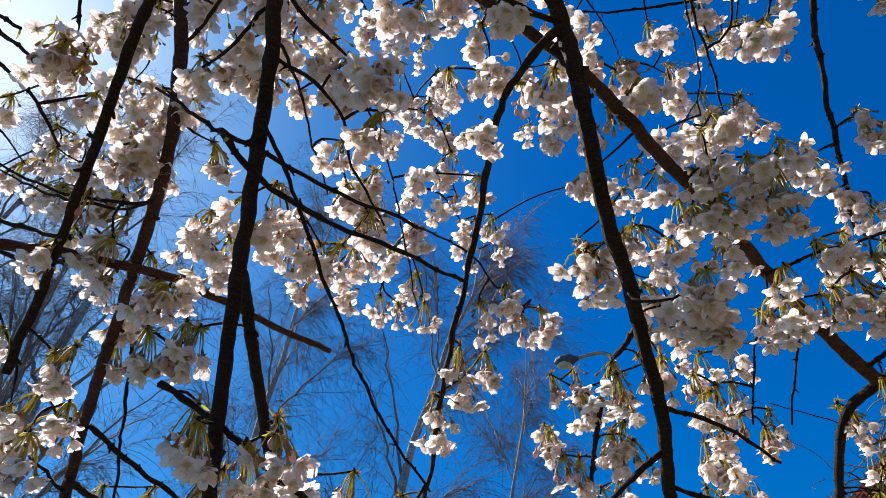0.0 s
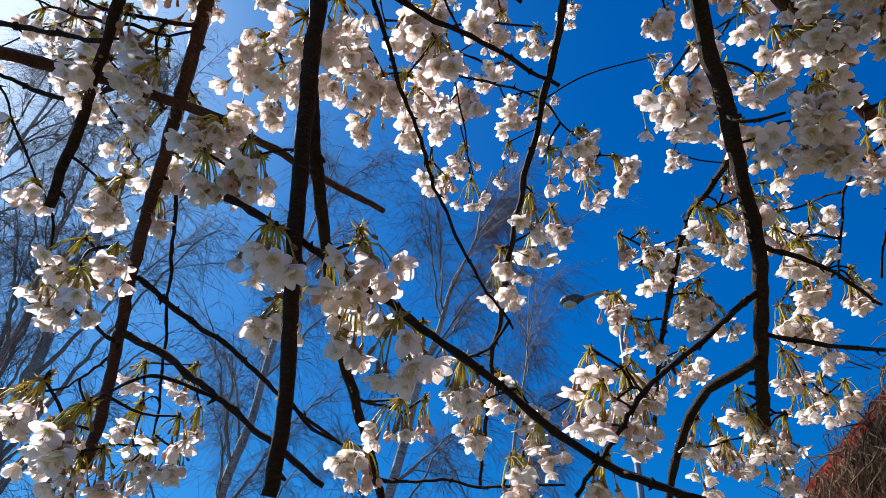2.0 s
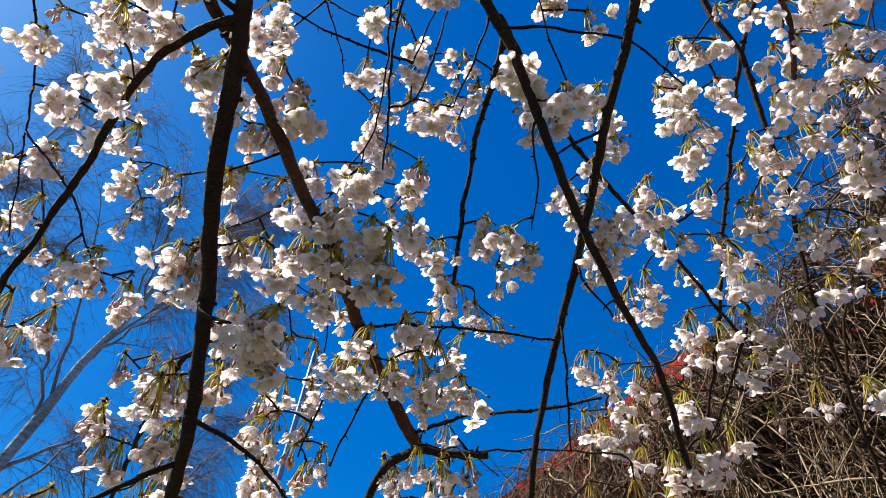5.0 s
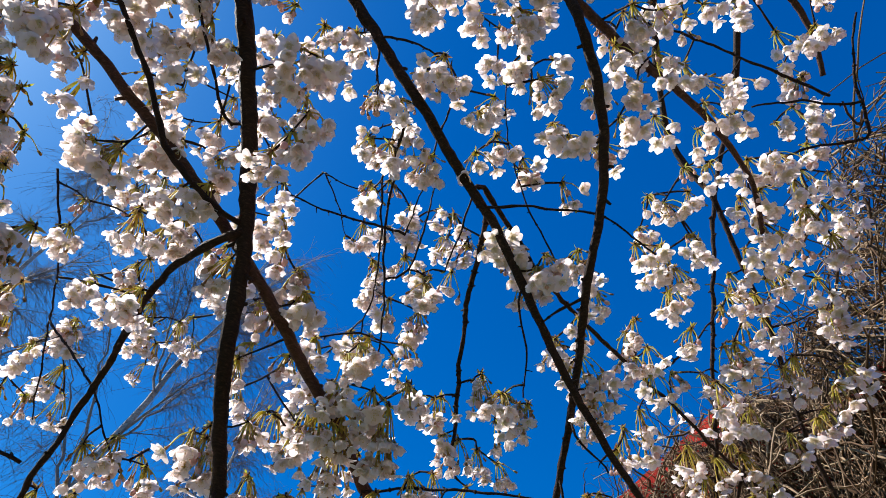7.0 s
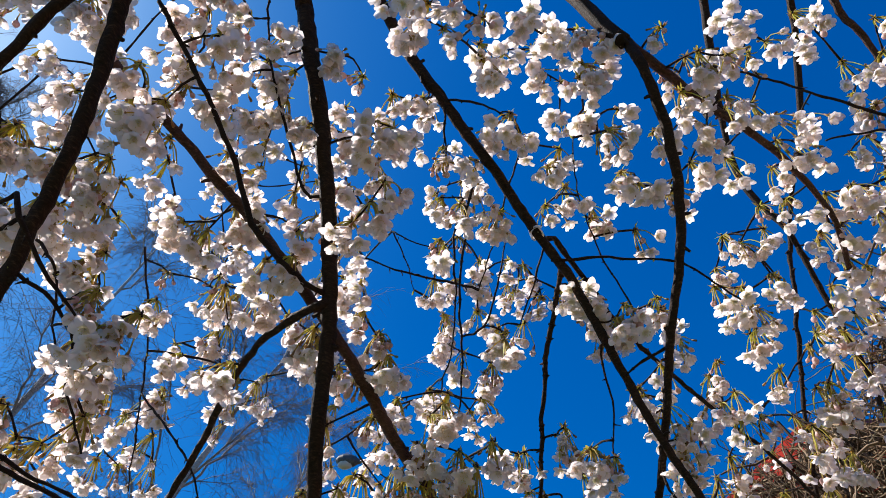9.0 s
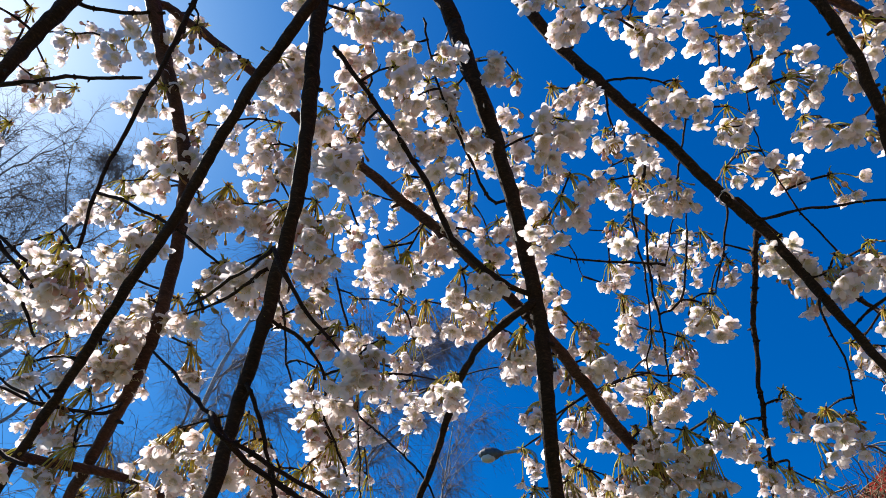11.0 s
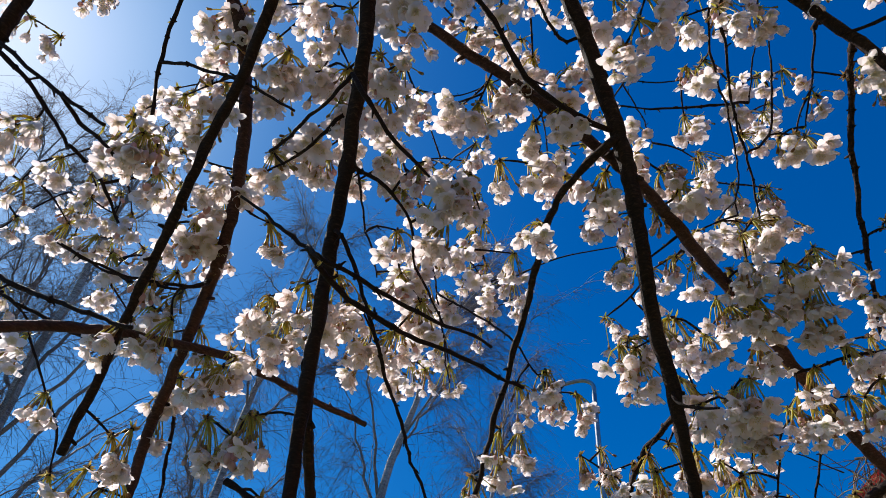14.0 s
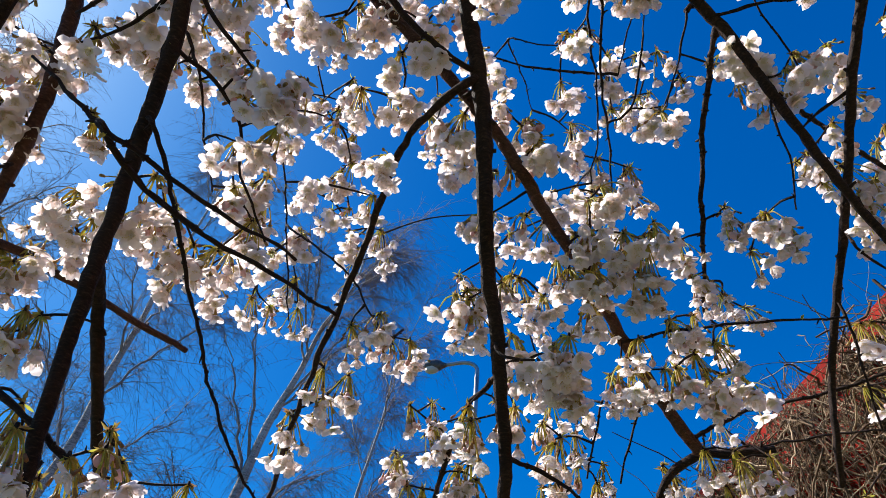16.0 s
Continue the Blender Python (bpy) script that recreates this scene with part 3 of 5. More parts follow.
wood("branch", [(-0.506, 0.292, 2.292), (-0.497, 0.327, 2.291), (-0.470, 0.334, 2.270), (-0.446, 0.343, 2.248)], 0.00273, 0.0018, TWIG)
wood("branch", [(-0.543, 0.386, 2.320), (-0.525, 0.372, 2.303), (-0.512, 0.434, 2.310), (-0.508, 0.497, 2.307)], 0.00273, 0.0018, TWIG)
wood("branch", [(-0.190, 0.300, 2.287), (-0.231, 0.335, 2.267), (-0.280, 0.362, 2.256)], 0.00234, 0.00144, TWIG)
wood("branch", [(-0.447, 0.519, 2.215), (-0.418, 0.540, 2.230), (-0.388, 0.551, 2.253)], 0.002184, 0.00144, TWIG)
wood("branch", [(-0.447, 0.519, 2.215), (-0.519, 0.523, 2.247), (-0.588, 0.519, 2.286)], 0.002184, 0.001296, TWIG)

# the trunk behind the camera, and the arching upper wood from which the branches hang
trunk = Pile()
trunk.tube(spline([(0, 0, 0), (0.03, 0.05, 1.0), (0.0, 0.12, 2.0), (0.05, 0.2, 2.9), (0.07, 0.24, 3.25)], 0.06), 0.13, 0.035, 16, 0, 0.10, rng)
part("trunk", trunk.mesh("trunk", [BARK]),
     tree, "dark fissured cherry trunk")
for tip, way, r in (
    ((-0.003, 0.110, 2.674), (-0.41, -0.56, 0.72), 0.01246),
    ((-0.173, 0.053, 2.489), (-0.03, -0.72, 0.69), 0.0093),
    ((-0.450, 0.123, 2.679), (-0.31, -0.66, 0.68), 0.0102),
    ((0.931, 0.119, 2.738), (-0.08, -0.63, 0.77), 0.0045),
    ((0.909, 0.154, 2.615), (-0.53, -0.37, 0.77), 0.005),
    ((-0.489, 0.104, 2.618), (0.25, -0.72, 0.65), 0.010),
    ((0.863, -0.201, 2.989), (-0.73, -0.43, 0.53), 0.0072),
):
    tip, way = np.array(tip), np.array(way)
    a = tip + way * 0.3
    wood("branch", [tip, a, (a + CROWN) / 2 + (0, 0, 0.45), CROWN], r, max(0.02, r * 1.8), BARK, step=0.03, track=False)
wood("branch", [(0.164, 0.128, 2.705), (0.10, 0.085, 2.745), (0.02, 0.04, 2.79), (-0.07, -0.01, 2.83)], 0.0092, 0.0105, BARK, step=0.02, track=False)
wood("branch", [(0.436, -0.037, 2.626), (0.387, -0.040, 2.723), (0.344, -0.044, 2.812), (0.296, -0.060, 2.90), (0.15, -0.30, 3.10), CROWN + (0.06, 0.1, 0.1), CROWN], 0.0112, 0.026, BARK, "thick dark limb above the curved branch", step=0.02, track=False)

# ---- blossom ----
def petal_sheet(p, length, width, lift, curl, turn, slot, frng, rows=5, cols=4):
    """One notched, cupped petal from the flower's centre: lift is the angle from the axis at its foot, curl how far it bends over."""
    verts = []
    tw = frng.normal(0, 0.12)
    ruffle = frng.uniform(0, 6.28)
    for i in range(rows):
        u = i / (rows - 1)
        w = width * 0.5 * (math.sin(math.pi * min(1, (0.06 + 0.80 * u) ** 0.85)) ** 0.7 if u < 0.97 else 0.62)
        ang = lift + curl * u
        r = length * (u * math.sin(lift + curl * u * 0.5))
        z = length * (u * math.cos(lift + curl * u * 0.5))
        for j in range(cols):
            v = j / (cols - 1) * 2 - 1
            notch = (0.13 * math.exp(-(v / 0.30) ** 2) + 0.10 * v * v + 0.05 * math.sin(7 * v + ruffle)) * u ** 4
            cup = 0.26 * v * v * w * (1 - 0.3 * u) + 0.09 * w * math.sin(3.4 * v + ruffle) * u + 0.07 * w * math.cos(6 * u + 2 * ruffle)
            rr, zz = r * (1 - notch), z * (1 - notch) + cup * math.sin(ang) + 0.0008
            rr -= cup * math.cos(ang)
            y = v * w + tw * w * u
            verts.append((rr * math.cos(turn) - y * math.sin(turn), rr * math.sin(turn) + y * math.cos(turn), zz))
    for i in range(rows - 1):  # the foot of the petal is greener than the blade
        p.add(verts[i * cols:(i + 2) * cols], [(j, j + 1, cols + j + 1, cols + j) for j in range(cols - 1)], slot if i else 2)


def flower_mesh(name, lift, curl, seed, length=0.0190, width=0.0148, petals=5, stamens=7, rows=5):
    frng = np.random.default_rng(seed)
    p = Pile()
    for k in range(petals):
        petal_sheet(p, length * frng.uniform(0.88, 1.08), width * frng.uniform(0.85, 1.10), lift + frng.normal(0, 0.15), curl + frng.normal(0, 0.22),
                    2 * math.pi * k / petals + frng.normal(0, 0.07), 0, frng, rows)
    for k in range(stamens):
        a, t = frng.uniform(0, 6.28), frng.uniform(0.05, 0.55) * min(1, lift + 0.3)
        d = np.array((math.sin(t) * math.cos(a), math.sin(t) * math.sin(a), math.cos(t)))
        e = d * length * frng.uniform(0.45, 0.68)
        p.tube([d * 0.001, e], 0.00024, 0.0002, 3, 0, closed=False)
        p.tube([e, e + d * 0.0013], 0.0006, 0.0004, 3, 1)
    return p.mesh(name, [PETAL, STAMEN, HEART])


def bud_mesh(name, seed, length=0.011):
    frng = np.random.default_rng(seed)
    p = Pile()
    z = np.linspace(0, 1, 7)
    r = np.array((0.16, 0.28, 0.35, 0.36, 0.31, 0.20, 0.03)) * length
    ang = np.arange(9) * 2 * math.pi / 9
    verts = [(rr * math.cos(a + 0.5 * zz) * (1 + 0.05 * math.sin(3 * a)), rr * math.sin(a + 0.5 * zz), zz * length) for zz, rr in zip(z, r) for a in ang]
    p.add(verts, [(i * 9 + j, i * 9 + (j + 1) % 9, (i + 1) * 9 + (j + 1) % 9, (i + 1) * 9 + j) for i in range(6) for j in range(9)], 0)
    return p.mesh(name, [BUD])


def flower_kinds(n, rows):
    """Open flowers and hanging bells; n stamens each."""
    wide = [flower_mesh("open_flower", l, c, 20 + i, 0.0174, 0.0129, stamens=n, rows=rows) for i, (l, c) in enumerate(((1.15, 0.25), (1.30, -0.15), (1.0, 0.35), (1.40, 0.1), (1.25, -0.45)))]
    bell = [flower_mesh("bell_flower", l, c, 40 + i, 0.0180, 0.0129, stamens=n, rows=rows) for i, (l, c) in enumerate(((0.95, -0.75), (0.80, -0.45), (0.90, -0.25), (1.10, -0.65), (0.72, -0.70), (0.85, 0.0)))]
    return wide, bell


NEAR_KINDS, FAR_KINDS = flower_kinds(7, 5), flower_kinds(1, 4)
BUDS = [bud_mesh("bud", 60), bud_mesh("bud", 61, 0.0135), bud_mesh("bud", 62, 0.008)]


def leaflet(p, foot, way, length, width, brng, slot, short=False):
    """A young folded leaf: a pointed, keeled blade."""
    way = unit(way)
    side = unit(np.cross(way, brng.normal(size=3)))
    nrm = np.cross(side, way)
    rows = [(0, 0.12), (0.25, 0.8), (0.5, 1.0), (0.75, 0.7), (1, 0.03)] if not short else [(0, 0.5), (0.45, 1.0), (1, 0.05)]
    v = []
    for u, w in rows:
        c = foot + way * length * u - nrm * length * 0.18 * u * u
        v += [c - side * width * w * 0.5 + nrm * width * 0.25 * w, c, c + side * width * w * 0.5 + nrm * width * 0.25 * w]
    p.add(v, [(3 * i + j, 3 * i + j + 1, 3 * i + j + 4, 3 * i + j + 3) for i in range(len(rows) - 1) for j in range(2)], slot)


HEADS = []  # every cluster: its node and how rich it is


def umbel(x, y, z, flowers=7, buds=1, spread=0.85, leaves=5, reach=1.18):
    """A cluster that hangs from a short spur at this node."""
    HEADS.append((np.array((x, y, z + 0.038)), flowers, buds, spread, leaves, reach))
umbel(-0.126, 0.555, 1.792)
umbel(-0.078, 0.342, 2.162)
umbel(-0.044, 0.331, 2.187)
umbel(-0.234, 0.547, 1.885)
umbel(-0.187, 0.559, 1.869)
umbel(-0.162, 0.566, 1.883)
umbel(-0.165, 0.588, 1.840)
umbel(-0.065, 0.390, 2.184)
umbel(-0.100, 0.348, 2.215)
umbel(-0.166, 0.574, 1.905)
umbel(-0.229, 0.633, 1.878)
umbel(-0.201, 0.314, 2.299)
umbel(-0.260, 0.597, 1.936)
umbel(-0.125, 0.276, 2.327)
umbel(-0.283, 0.556, 2.016, 5)
umbel(-0.113, 0.213, 2.373)
umbel(-0.277, 0.360, 2.254)
umbel(-0.201, 0.491, 2.180, 5)
umbel(-0.155, 0.295, 2.341)
umbel(0.152, 0.413, 2.321)
umbel(-0.123, 0.427, 2.275, 5)
umbel(-0.308, 0.588, 2.007)
umbel(-0.208, 0.529, 2.155)
umbel(0.062, 0.461, 2.262)
umbel(0.316, 0.543, 2.079)
umbel(0.072, 0.722, 1.825, 5)
umbel(-0.129, 0.381, 2.315)
umbel(0.163, 0.229, 2.386)
umbel(0.149, 0.262, 2.376)
umbel(-0.146, 0.331, 2.342)
umbel(-0.338, 0.579, 2.024)
umbel(-0.287, 0.599, 2.042)
umbel(0.305, 0.569, 2.080)
umbel(-0.157, 0.288, 2.379)
umbel(-0.398, 0.647, 1.772)
umbel(-0.093, 0.553, 2.196)
umbel(-0.175, 0.696, 1.931, 5)
umbel(-0.242, 0.518, 2.189)
umbel(-0.177, 0.548, 2.182)
umbel(-0.122, 0.527, 2.222)
umbel(0.174, 0.210, 2.415)
umbel(-0.128, 0.581, 2.164)
umbel(0.091, 0.345, 2.371)
umbel(-0.423, 0.335, 2.246)
umbel(-0.117, 0.213, 2.427)
umbel(-0.129, 0.488, 2.266, 5)
umbel(0.340, 0.579, 2.063)
umbel(-0.157, 0.582, 2.165)
umbel(0.310, 0.591, 2.078)
umbel(-0.026, 0.354, 2.381)
umbel(0.073, 0.747, 1.881, 5)
umbel(-0.292, 0.536, 2.179)
umbel(-0.143, 0.428, 2.332)
umbel(-0.375, 0.331, 2.304)
umbel(-0.201, 0.315, 2.386)
umbel(-0.161, 0.231, 2.438)
umbel(-0.069, 0.762, 1.879)
umbel(-0.077, 0.128, 2.481, 5)
umbel(-0.251, 0.384, 2.340)
umbel(-0.193, 0.569, 2.202)
umbel(-0.275, 0.569, 2.168)
umbel(-0.161, 0.191, 2.456)
umbel(0.225, 0.680, 2.027, 5)
umbel(0.206, 0.600, 2.166)
umbel(0.209, 0.524, 2.250, 5)
umbel(-0.422, 0.373, 2.265)
umbel(-0.445, 0.354, 2.262)
umbel(0.187, 0.604, 2.172)
umbel(-0.063, 0.369, 2.400)
umbel(-0.351, 0.322, 2.344)
umbel(-0.355, 0.418, 2.284)
umbel(-0.208, 0.379, 2.372)
umbel(-0.290, 0.556, 2.192)
umbel(0.133, 0.163, 2.480)
umbel(0.216, 0.617, 2.155)
umbel(0.131, 0.187, 2.474)
umbel(0.262, 0.431, 2.323)
umbel(0.232, 0.465, 2.310)
umbel(-0.163, 0.622, 2.173, 5)
umbel(-0.449, 0.338, 2.285)
umbel(-0.230, 0.137, 2.470)
umbel(0.059, 0.389, 2.400, 5)
umbel(-0.367, 0.368, 2.321)
umbel(-0.208, 0.594, 2.198)
umbel(0.294, 0.633, 2.102)
umbel(-0.060, 0.200, 2.486, 5)
umbel(0.150, -0.000, 2.515)
umbel(-0.433, 0.499, 2.178)
umbel(-0.430, 0.368, 2.291)
umbel(-0.409, 0.547, 2.144)
umbel(-0.280, 0.304, 2.408)
umbel(0.246, 0.424, 2.353)
umbel(-0.452, 0.533, 2.130)
umbel(-0.350, 0.610, 2.120)
umbel(-0.455, 0.611, 2.015)
umbel(0.424, 0.482, 2.215)
umbel(0.107, 0.801, 1.849)
umbel(0.057, 0.449, 2.381)
umbel(-0.438, 0.618, 2.029)
umbel(-0.122, 0.630, 2.205, 5)
umbel(-0.130, 0.659, 2.165, 5)
umbel(-0.363, 0.345, 2.358)
umbel(0.174, -0.022, 2.523)
umbel(0.014, 0.449, 2.387)
umbel(0.116, 0.000, 2.533)
umbel(0.169, 0.173, 2.497)
umbel(-0.201, 0.409, 2.387)
umbel(0.266, 0.452, 2.339)
umbel(0.033, 0.352, 2.448)
umbel(0.209, 0.620, 2.199)
umbel(0.072, 0.441, 2.394)
umbel(0.255, 0.601, 2.206)
umbel(-0.090, 0.584, 2.275)
umbel(0.113, 0.465, 2.377)
umbel(0.363, 0.464, 2.290)
umbel(-0.112, 0.218, 2.503, 5)
umbel(0.353, 0.484, 2.282)
umbel(0.028, 0.722, 2.107, 5)
umbel(0.232, 0.710, 2.068, 5)
umbel(0.364, 0.553, 2.210)
umbel(0.162, 0.477, 2.364)
umbel(0.010, 0.302, 2.483, 5)
umbel(-0.243, 0.342, 2.428)
umbel(0.404, 0.498, 2.242)
umbel(0.362, 0.514, 2.254)
umbel(-0.054, 0.192, 2.521, 5)
umbel(0.247, 0.442, 2.367)
umbel(0.430, 0.525, 2.197)
umbel(0.374, 0.579, 2.179, 5)
umbel(-0.151, 0.410, 2.416, 5)
umbel(-0.188, 0.393, 2.418)
umbel(-0.092, 0.568, 2.306)
umbel(-0.288, 0.318, 2.430)
umbel(0.346, 0.566, 2.219)
umbel(0.295, 0.698, 2.067)
umbel(0.282, 0.650, 2.154)
umbel(0.018, 0.381, 2.452)
umbel(0.200, 0.397, 2.418)
umbel(-0.329, 0.595, 2.200)
umbel(-0.221, 0.314, 2.458)
umbel(0.087, 0.368, 2.457)
umbel(-0.346, 0.629, 2.147)
umbel(-0.093, 0.615, 2.266)
umbel(-0.009, 0.366, 2.464)
umbel(-0.290, 0.362, 2.412)
umbel(-0.111, 0.582, 2.299)
umbel(-0.275, 0.344, 2.428)
umbel(-0.477, 0.667, 1.942)
umbel(0.378, 0.548, 2.227)
umbel(-0.115, 0.798, 1.957)
umbel(-0.040, 0.301, 2.495)
umbel(-0.014, 0.126, 2.551, 5)
umbel(-0.115, 0.191, 2.528)
umbel(0.097, 0.685, 2.185, 5)
umbel(-0.205, 0.275, 2.483)
umbel(0.151, 0.344, 2.465, 5)
umbel(-0.403, 0.491, 2.270)
umbel(0.333, 0.568, 2.238)
umbel(-0.315, 0.513, 2.301)
umbel(-0.384, 0.492, 2.281)
umbel(-0.119, 0.305, 2.489, 5)
umbel(-0.139, 0.825, 1.866)
umbel(0.014, 0.205, 2.534)
umbel(0.136, 0.288, 2.495, 5)
umbel(-0.252, 0.439, 2.387)
umbel(0.108, 0.345, 2.475)
umbel(-0.404, 0.513, 2.253)
umbel(0.219, 0.435, 2.402)
umbel(-0.285, 0.424, 2.387)
umbel(0.446, 0.538, 2.198)
umbel(0.053, 0.230, 2.529)
umbel(0.171, 0.493, 2.377)
umbel(-0.306, 0.630, 2.191)
umbel(0.149, 0.831, 1.862)
umbel(-0.087, 0.097, 2.560)
umbel(0.423, 0.366, 2.358)
umbel(0.022, 0.847, 1.847)
umbel(0.183, 0.195, 2.524, 5)
umbel(0.493, 0.591, 2.093, 4)
umbel(0.353, 0.540, 2.269)
umbel(0.283, 0.547, 2.300)
umbel(0.005, 0.277, 2.520)
umbel(0.132, 0.827, 1.904)
umbel(-0.245, 0.279, 2.484)
umbel(-0.044, 0.404, 2.460)
umbel(-0.373, 0.475, 2.318)
umbel(-0.214, 0.188, 2.524)
umbel(0.169, 0.312, 2.492, 5)
umbel(-0.606, 0.486, 2.105)
umbel(0.058, 0.712, 2.178)
umbel(0.109, 0.239, 2.553)
umbel(-0.355, 0.638, 2.167)
umbel(-0.135, 0.604, 2.300)
umbel(-0.061, 0.126, 2.567)
umbel(-0.219, 0.153, 2.537)
umbel(0.099, 0.717, 2.170)
umbel(-0.451, 0.439, 2.305)
umbel(-0.220, 0.476, 2.391)
umbel(-0.343, 0.470, 2.347)
umbel(0.426, 0.530, 2.245)
umbel(0.227, 0.003, 2.559)
umbel(0.311, 0.519, 2.325)
umbel(0.014, 0.174, 2.562)
umbel(0.080, 0.848, 1.887)
umbel(-0.148, 0.159, 2.554)
umbel(-0.357, 0.462, 2.351)
umbel(0.328, 0.624, 2.213)
umbel(0.147, 0.717, 2.169)
umbel(-0.369, 0.310, 2.437)
umbel(-0.385, 0.535, 2.279)
umbel(0.303, 0.250, 2.492, 5)
umbel(0.101, 0.867, 1.812)
umbel(-0.289, 0.442, 2.403)
umbel(-0.222, 0.179, 2.541)
umbel(0.397, 0.608, 2.197)
umbel(-0.207, 0.364, 2.475)
umbel(0.457, 0.494, 2.272, 5)
umbel(-0.427, 0.576, 2.214, 5)
umbel(0.283, 0.625, 2.248)
umbel(-0.119, 0.135, 2.575, 5)
umbel(-0.241, 0.471, 2.406)
umbel(-0.391, 0.644, 2.163)
umbel(-0.003, 0.249, 2.553)
umbel(-0.438, 0.506, 2.282)
umbel(-0.210, 0.089, 2.569)
umbel(-0.041, 0.866, 1.882)
umbel(-0.055, 0.264, 2.549, 5)
umbel(-0.117, 0.175, 2.570)
umbel(-0.007, 0.799, 2.075)
umbel(-0.434, 0.559, 2.239, 5)
umbel(-0.108, 0.090, 2.590, 5)
umbel(-0.345, 0.134, 2.523)
umbel(-0.277, 0.457, 2.413)
umbel(0.581, 0.421, 2.245, 5)
umbel(0.149, 0.056, 2.593)
umbel(-0.401, 0.506, 2.318)
umbel(0.550, 0.570, 2.128, 4)
umbel(0.170, 0.262, 2.543, 5)
umbel(0.189, 0.045, 2.590, 5)
umbel(0.151, 0.055, 2.596, 5)
umbel(-0.157, 0.316, 2.528, 5)
umbel(-0.473, 0.705, 2.007)
umbel(-0.147, 0.107, 2.593, 5)
umbel(0.004, 0.876, 1.905)
umbel(0.461, 0.652, 2.120, 5)
umbel(0.468, 0.620, 2.160, 4)
umbel(-0.109, 0.685, 2.265, 5)
umbel(-0.153, 0.207, 2.571, 5)
umbel(0.063, 0.142, 2.598)
umbel(0.299, 0.639, 2.259)
umbel(-0.512, 0.741, 1.849)
umbel(-0.027, 0.189, 2.591)
umbel(0.156, 0.165, 2.586, 5)
umbel(0.565, 0.274, 2.373, 5)
umbel(-0.206, 0.880, 1.835)
umbel(-0.186, 0.886, 1.831)
umbel(0.097, 0.214, 2.589, 5)
umbel(0.065, 0.358, 2.539, 5)
umbel(-0.007, 0.908, 1.828)
umbel(0.569, 0.257, 2.386, 5)
umbel(-0.412, 0.640, 2.208)
umbel(0.511, 0.595, 2.181, 5)
umbel(0.042, 0.809, 2.117)
umbel(0.203, 0.154, 2.590, 5)
umbel(0.542, 0.606, 2.134, 4)
umbel(-0.071, 0.187, 2.602)
umbel(0.259, 0.065, 2.592)
umbel(-0.016, 0.835, 2.068, 5)
umbel(0.069, 0.793, 2.146)
umbel(0.191, 0.556, 2.400)
umbel(0.458, 0.665, 2.145, 5)
umbel(0.218, 0.558, 2.393)
umbel(-0.291, 0.191, 2.563)
umbel(0.329, 0.584, 2.329, 5)
umbel(-0.137, 0.268, 2.576, 5)
umbel(0.445, 0.399, 2.410)
umbel(0.157, 0.876, 1.943, 5)
umbel(0.408, 0.158, 2.528)
umbel(0.234, 0.607, 2.353)
umbel(-0.358, 0.328, 2.494)
umbel(0.265, 0.228, 2.565)
umbel(-0.522, 0.758, 1.866)
umbel(-0.397, 0.227, 2.517)
umbel(0.602, 0.443, 2.264, 5)
umbel(-0.380, 0.296, 2.500)
umbel(0.485, 0.660, 2.141, 5)
umbel(0.449, 0.689, 2.136)
umbel(-0.597, 0.374, 2.324)
umbel(0.051, 0.278, 2.591, 5)
umbel(-0.356, 0.304, 2.512)
umbel(0.331, 0.120, 2.576)
umbel(0.622, 0.442, 2.252, 5)
umbel(0.294, 0.774, 2.124, 5)
umbel(0.301, 0.213, 2.567, 5)
umbel(0.289, -0.011, 2.609)
umbel(-0.013, 0.903, 1.941, 5)
umbel(-0.363, 0.294, 2.519)
umbel(0.520, 0.651, 2.135, 5)
umbel(0.480, 0.537, 2.302, 5)
umbel(0.461, 0.073, 2.533, 5)
umbel(0.397, 0.028, 2.569)
umbel(0.579, 0.323, 2.407, 5)
umbel(-0.521, 0.715, 2.028)
umbel(-0.451, 0.460, 2.389)
umbel(-0.504, 0.738, 2.009)
umbel(0.525, 0.296, 2.462, 5)
umbel(0.584, 0.630, 2.102, 5)
umbel(0.386, 0.779, 2.065)
umbel(0.503, 0.539, 2.294, 5)
umbel(0.108, 0.174, 2.630)
umbel(0.551, 0.593, 2.198, 4)
umbel(0.436, 0.218, 2.523, 5)
umbel(0.362, 0.149, 2.575)
umbel(-0.114, 0.914, 1.914)
umbel(0.515, 0.302, 2.448, 5)
umbel(0.572, 0.632, 2.127, 5)
umbel(0.544, 0.305, 2.427, 5)
umbel(0.289, 0.292, 2.561, 5)
umbel(0.540, 0.298, 2.435, 5)
umbel(-0.556, 0.720, 1.994, 5)
umbel(0.294, 0.889, 1.874, 5)
umbel(0.571, 0.475, 2.303, 5)
umbel(0.525, 0.622, 2.198, 5)
umbel(0.372, 0.546, 2.384)
umbel(-0.094, 0.274, 2.611)
umbel(-0.133, 0.391, 2.558)
umbel(0.120, 0.299, 2.600, 5)
umbel(-0.104, 0.447, 2.534)
umbel(-0.439, 0.706, 2.167)
umbel(0.317, 0.764, 2.170, 5)
umbel(-0.340, 0.187, 2.585)
umbel(0.574, 0.315, 2.412, 5)
umbel(0.381, 0.270, 2.544)
umbel(0.596, 0.630, 2.123, 5)
umbel(0.264, 0.226, 2.602, 5)
umbel(0.646, 0.449, 2.267, 5)
umbel(0.323, 0.362, 2.533, 5)
umbel(-0.465, 0.666, 2.216, 5)
umbel(-0.633, 0.388, 2.329)
umbel(-0.590, 0.123, 2.474, 5)
umbel(-0.420, 0.249, 2.540)
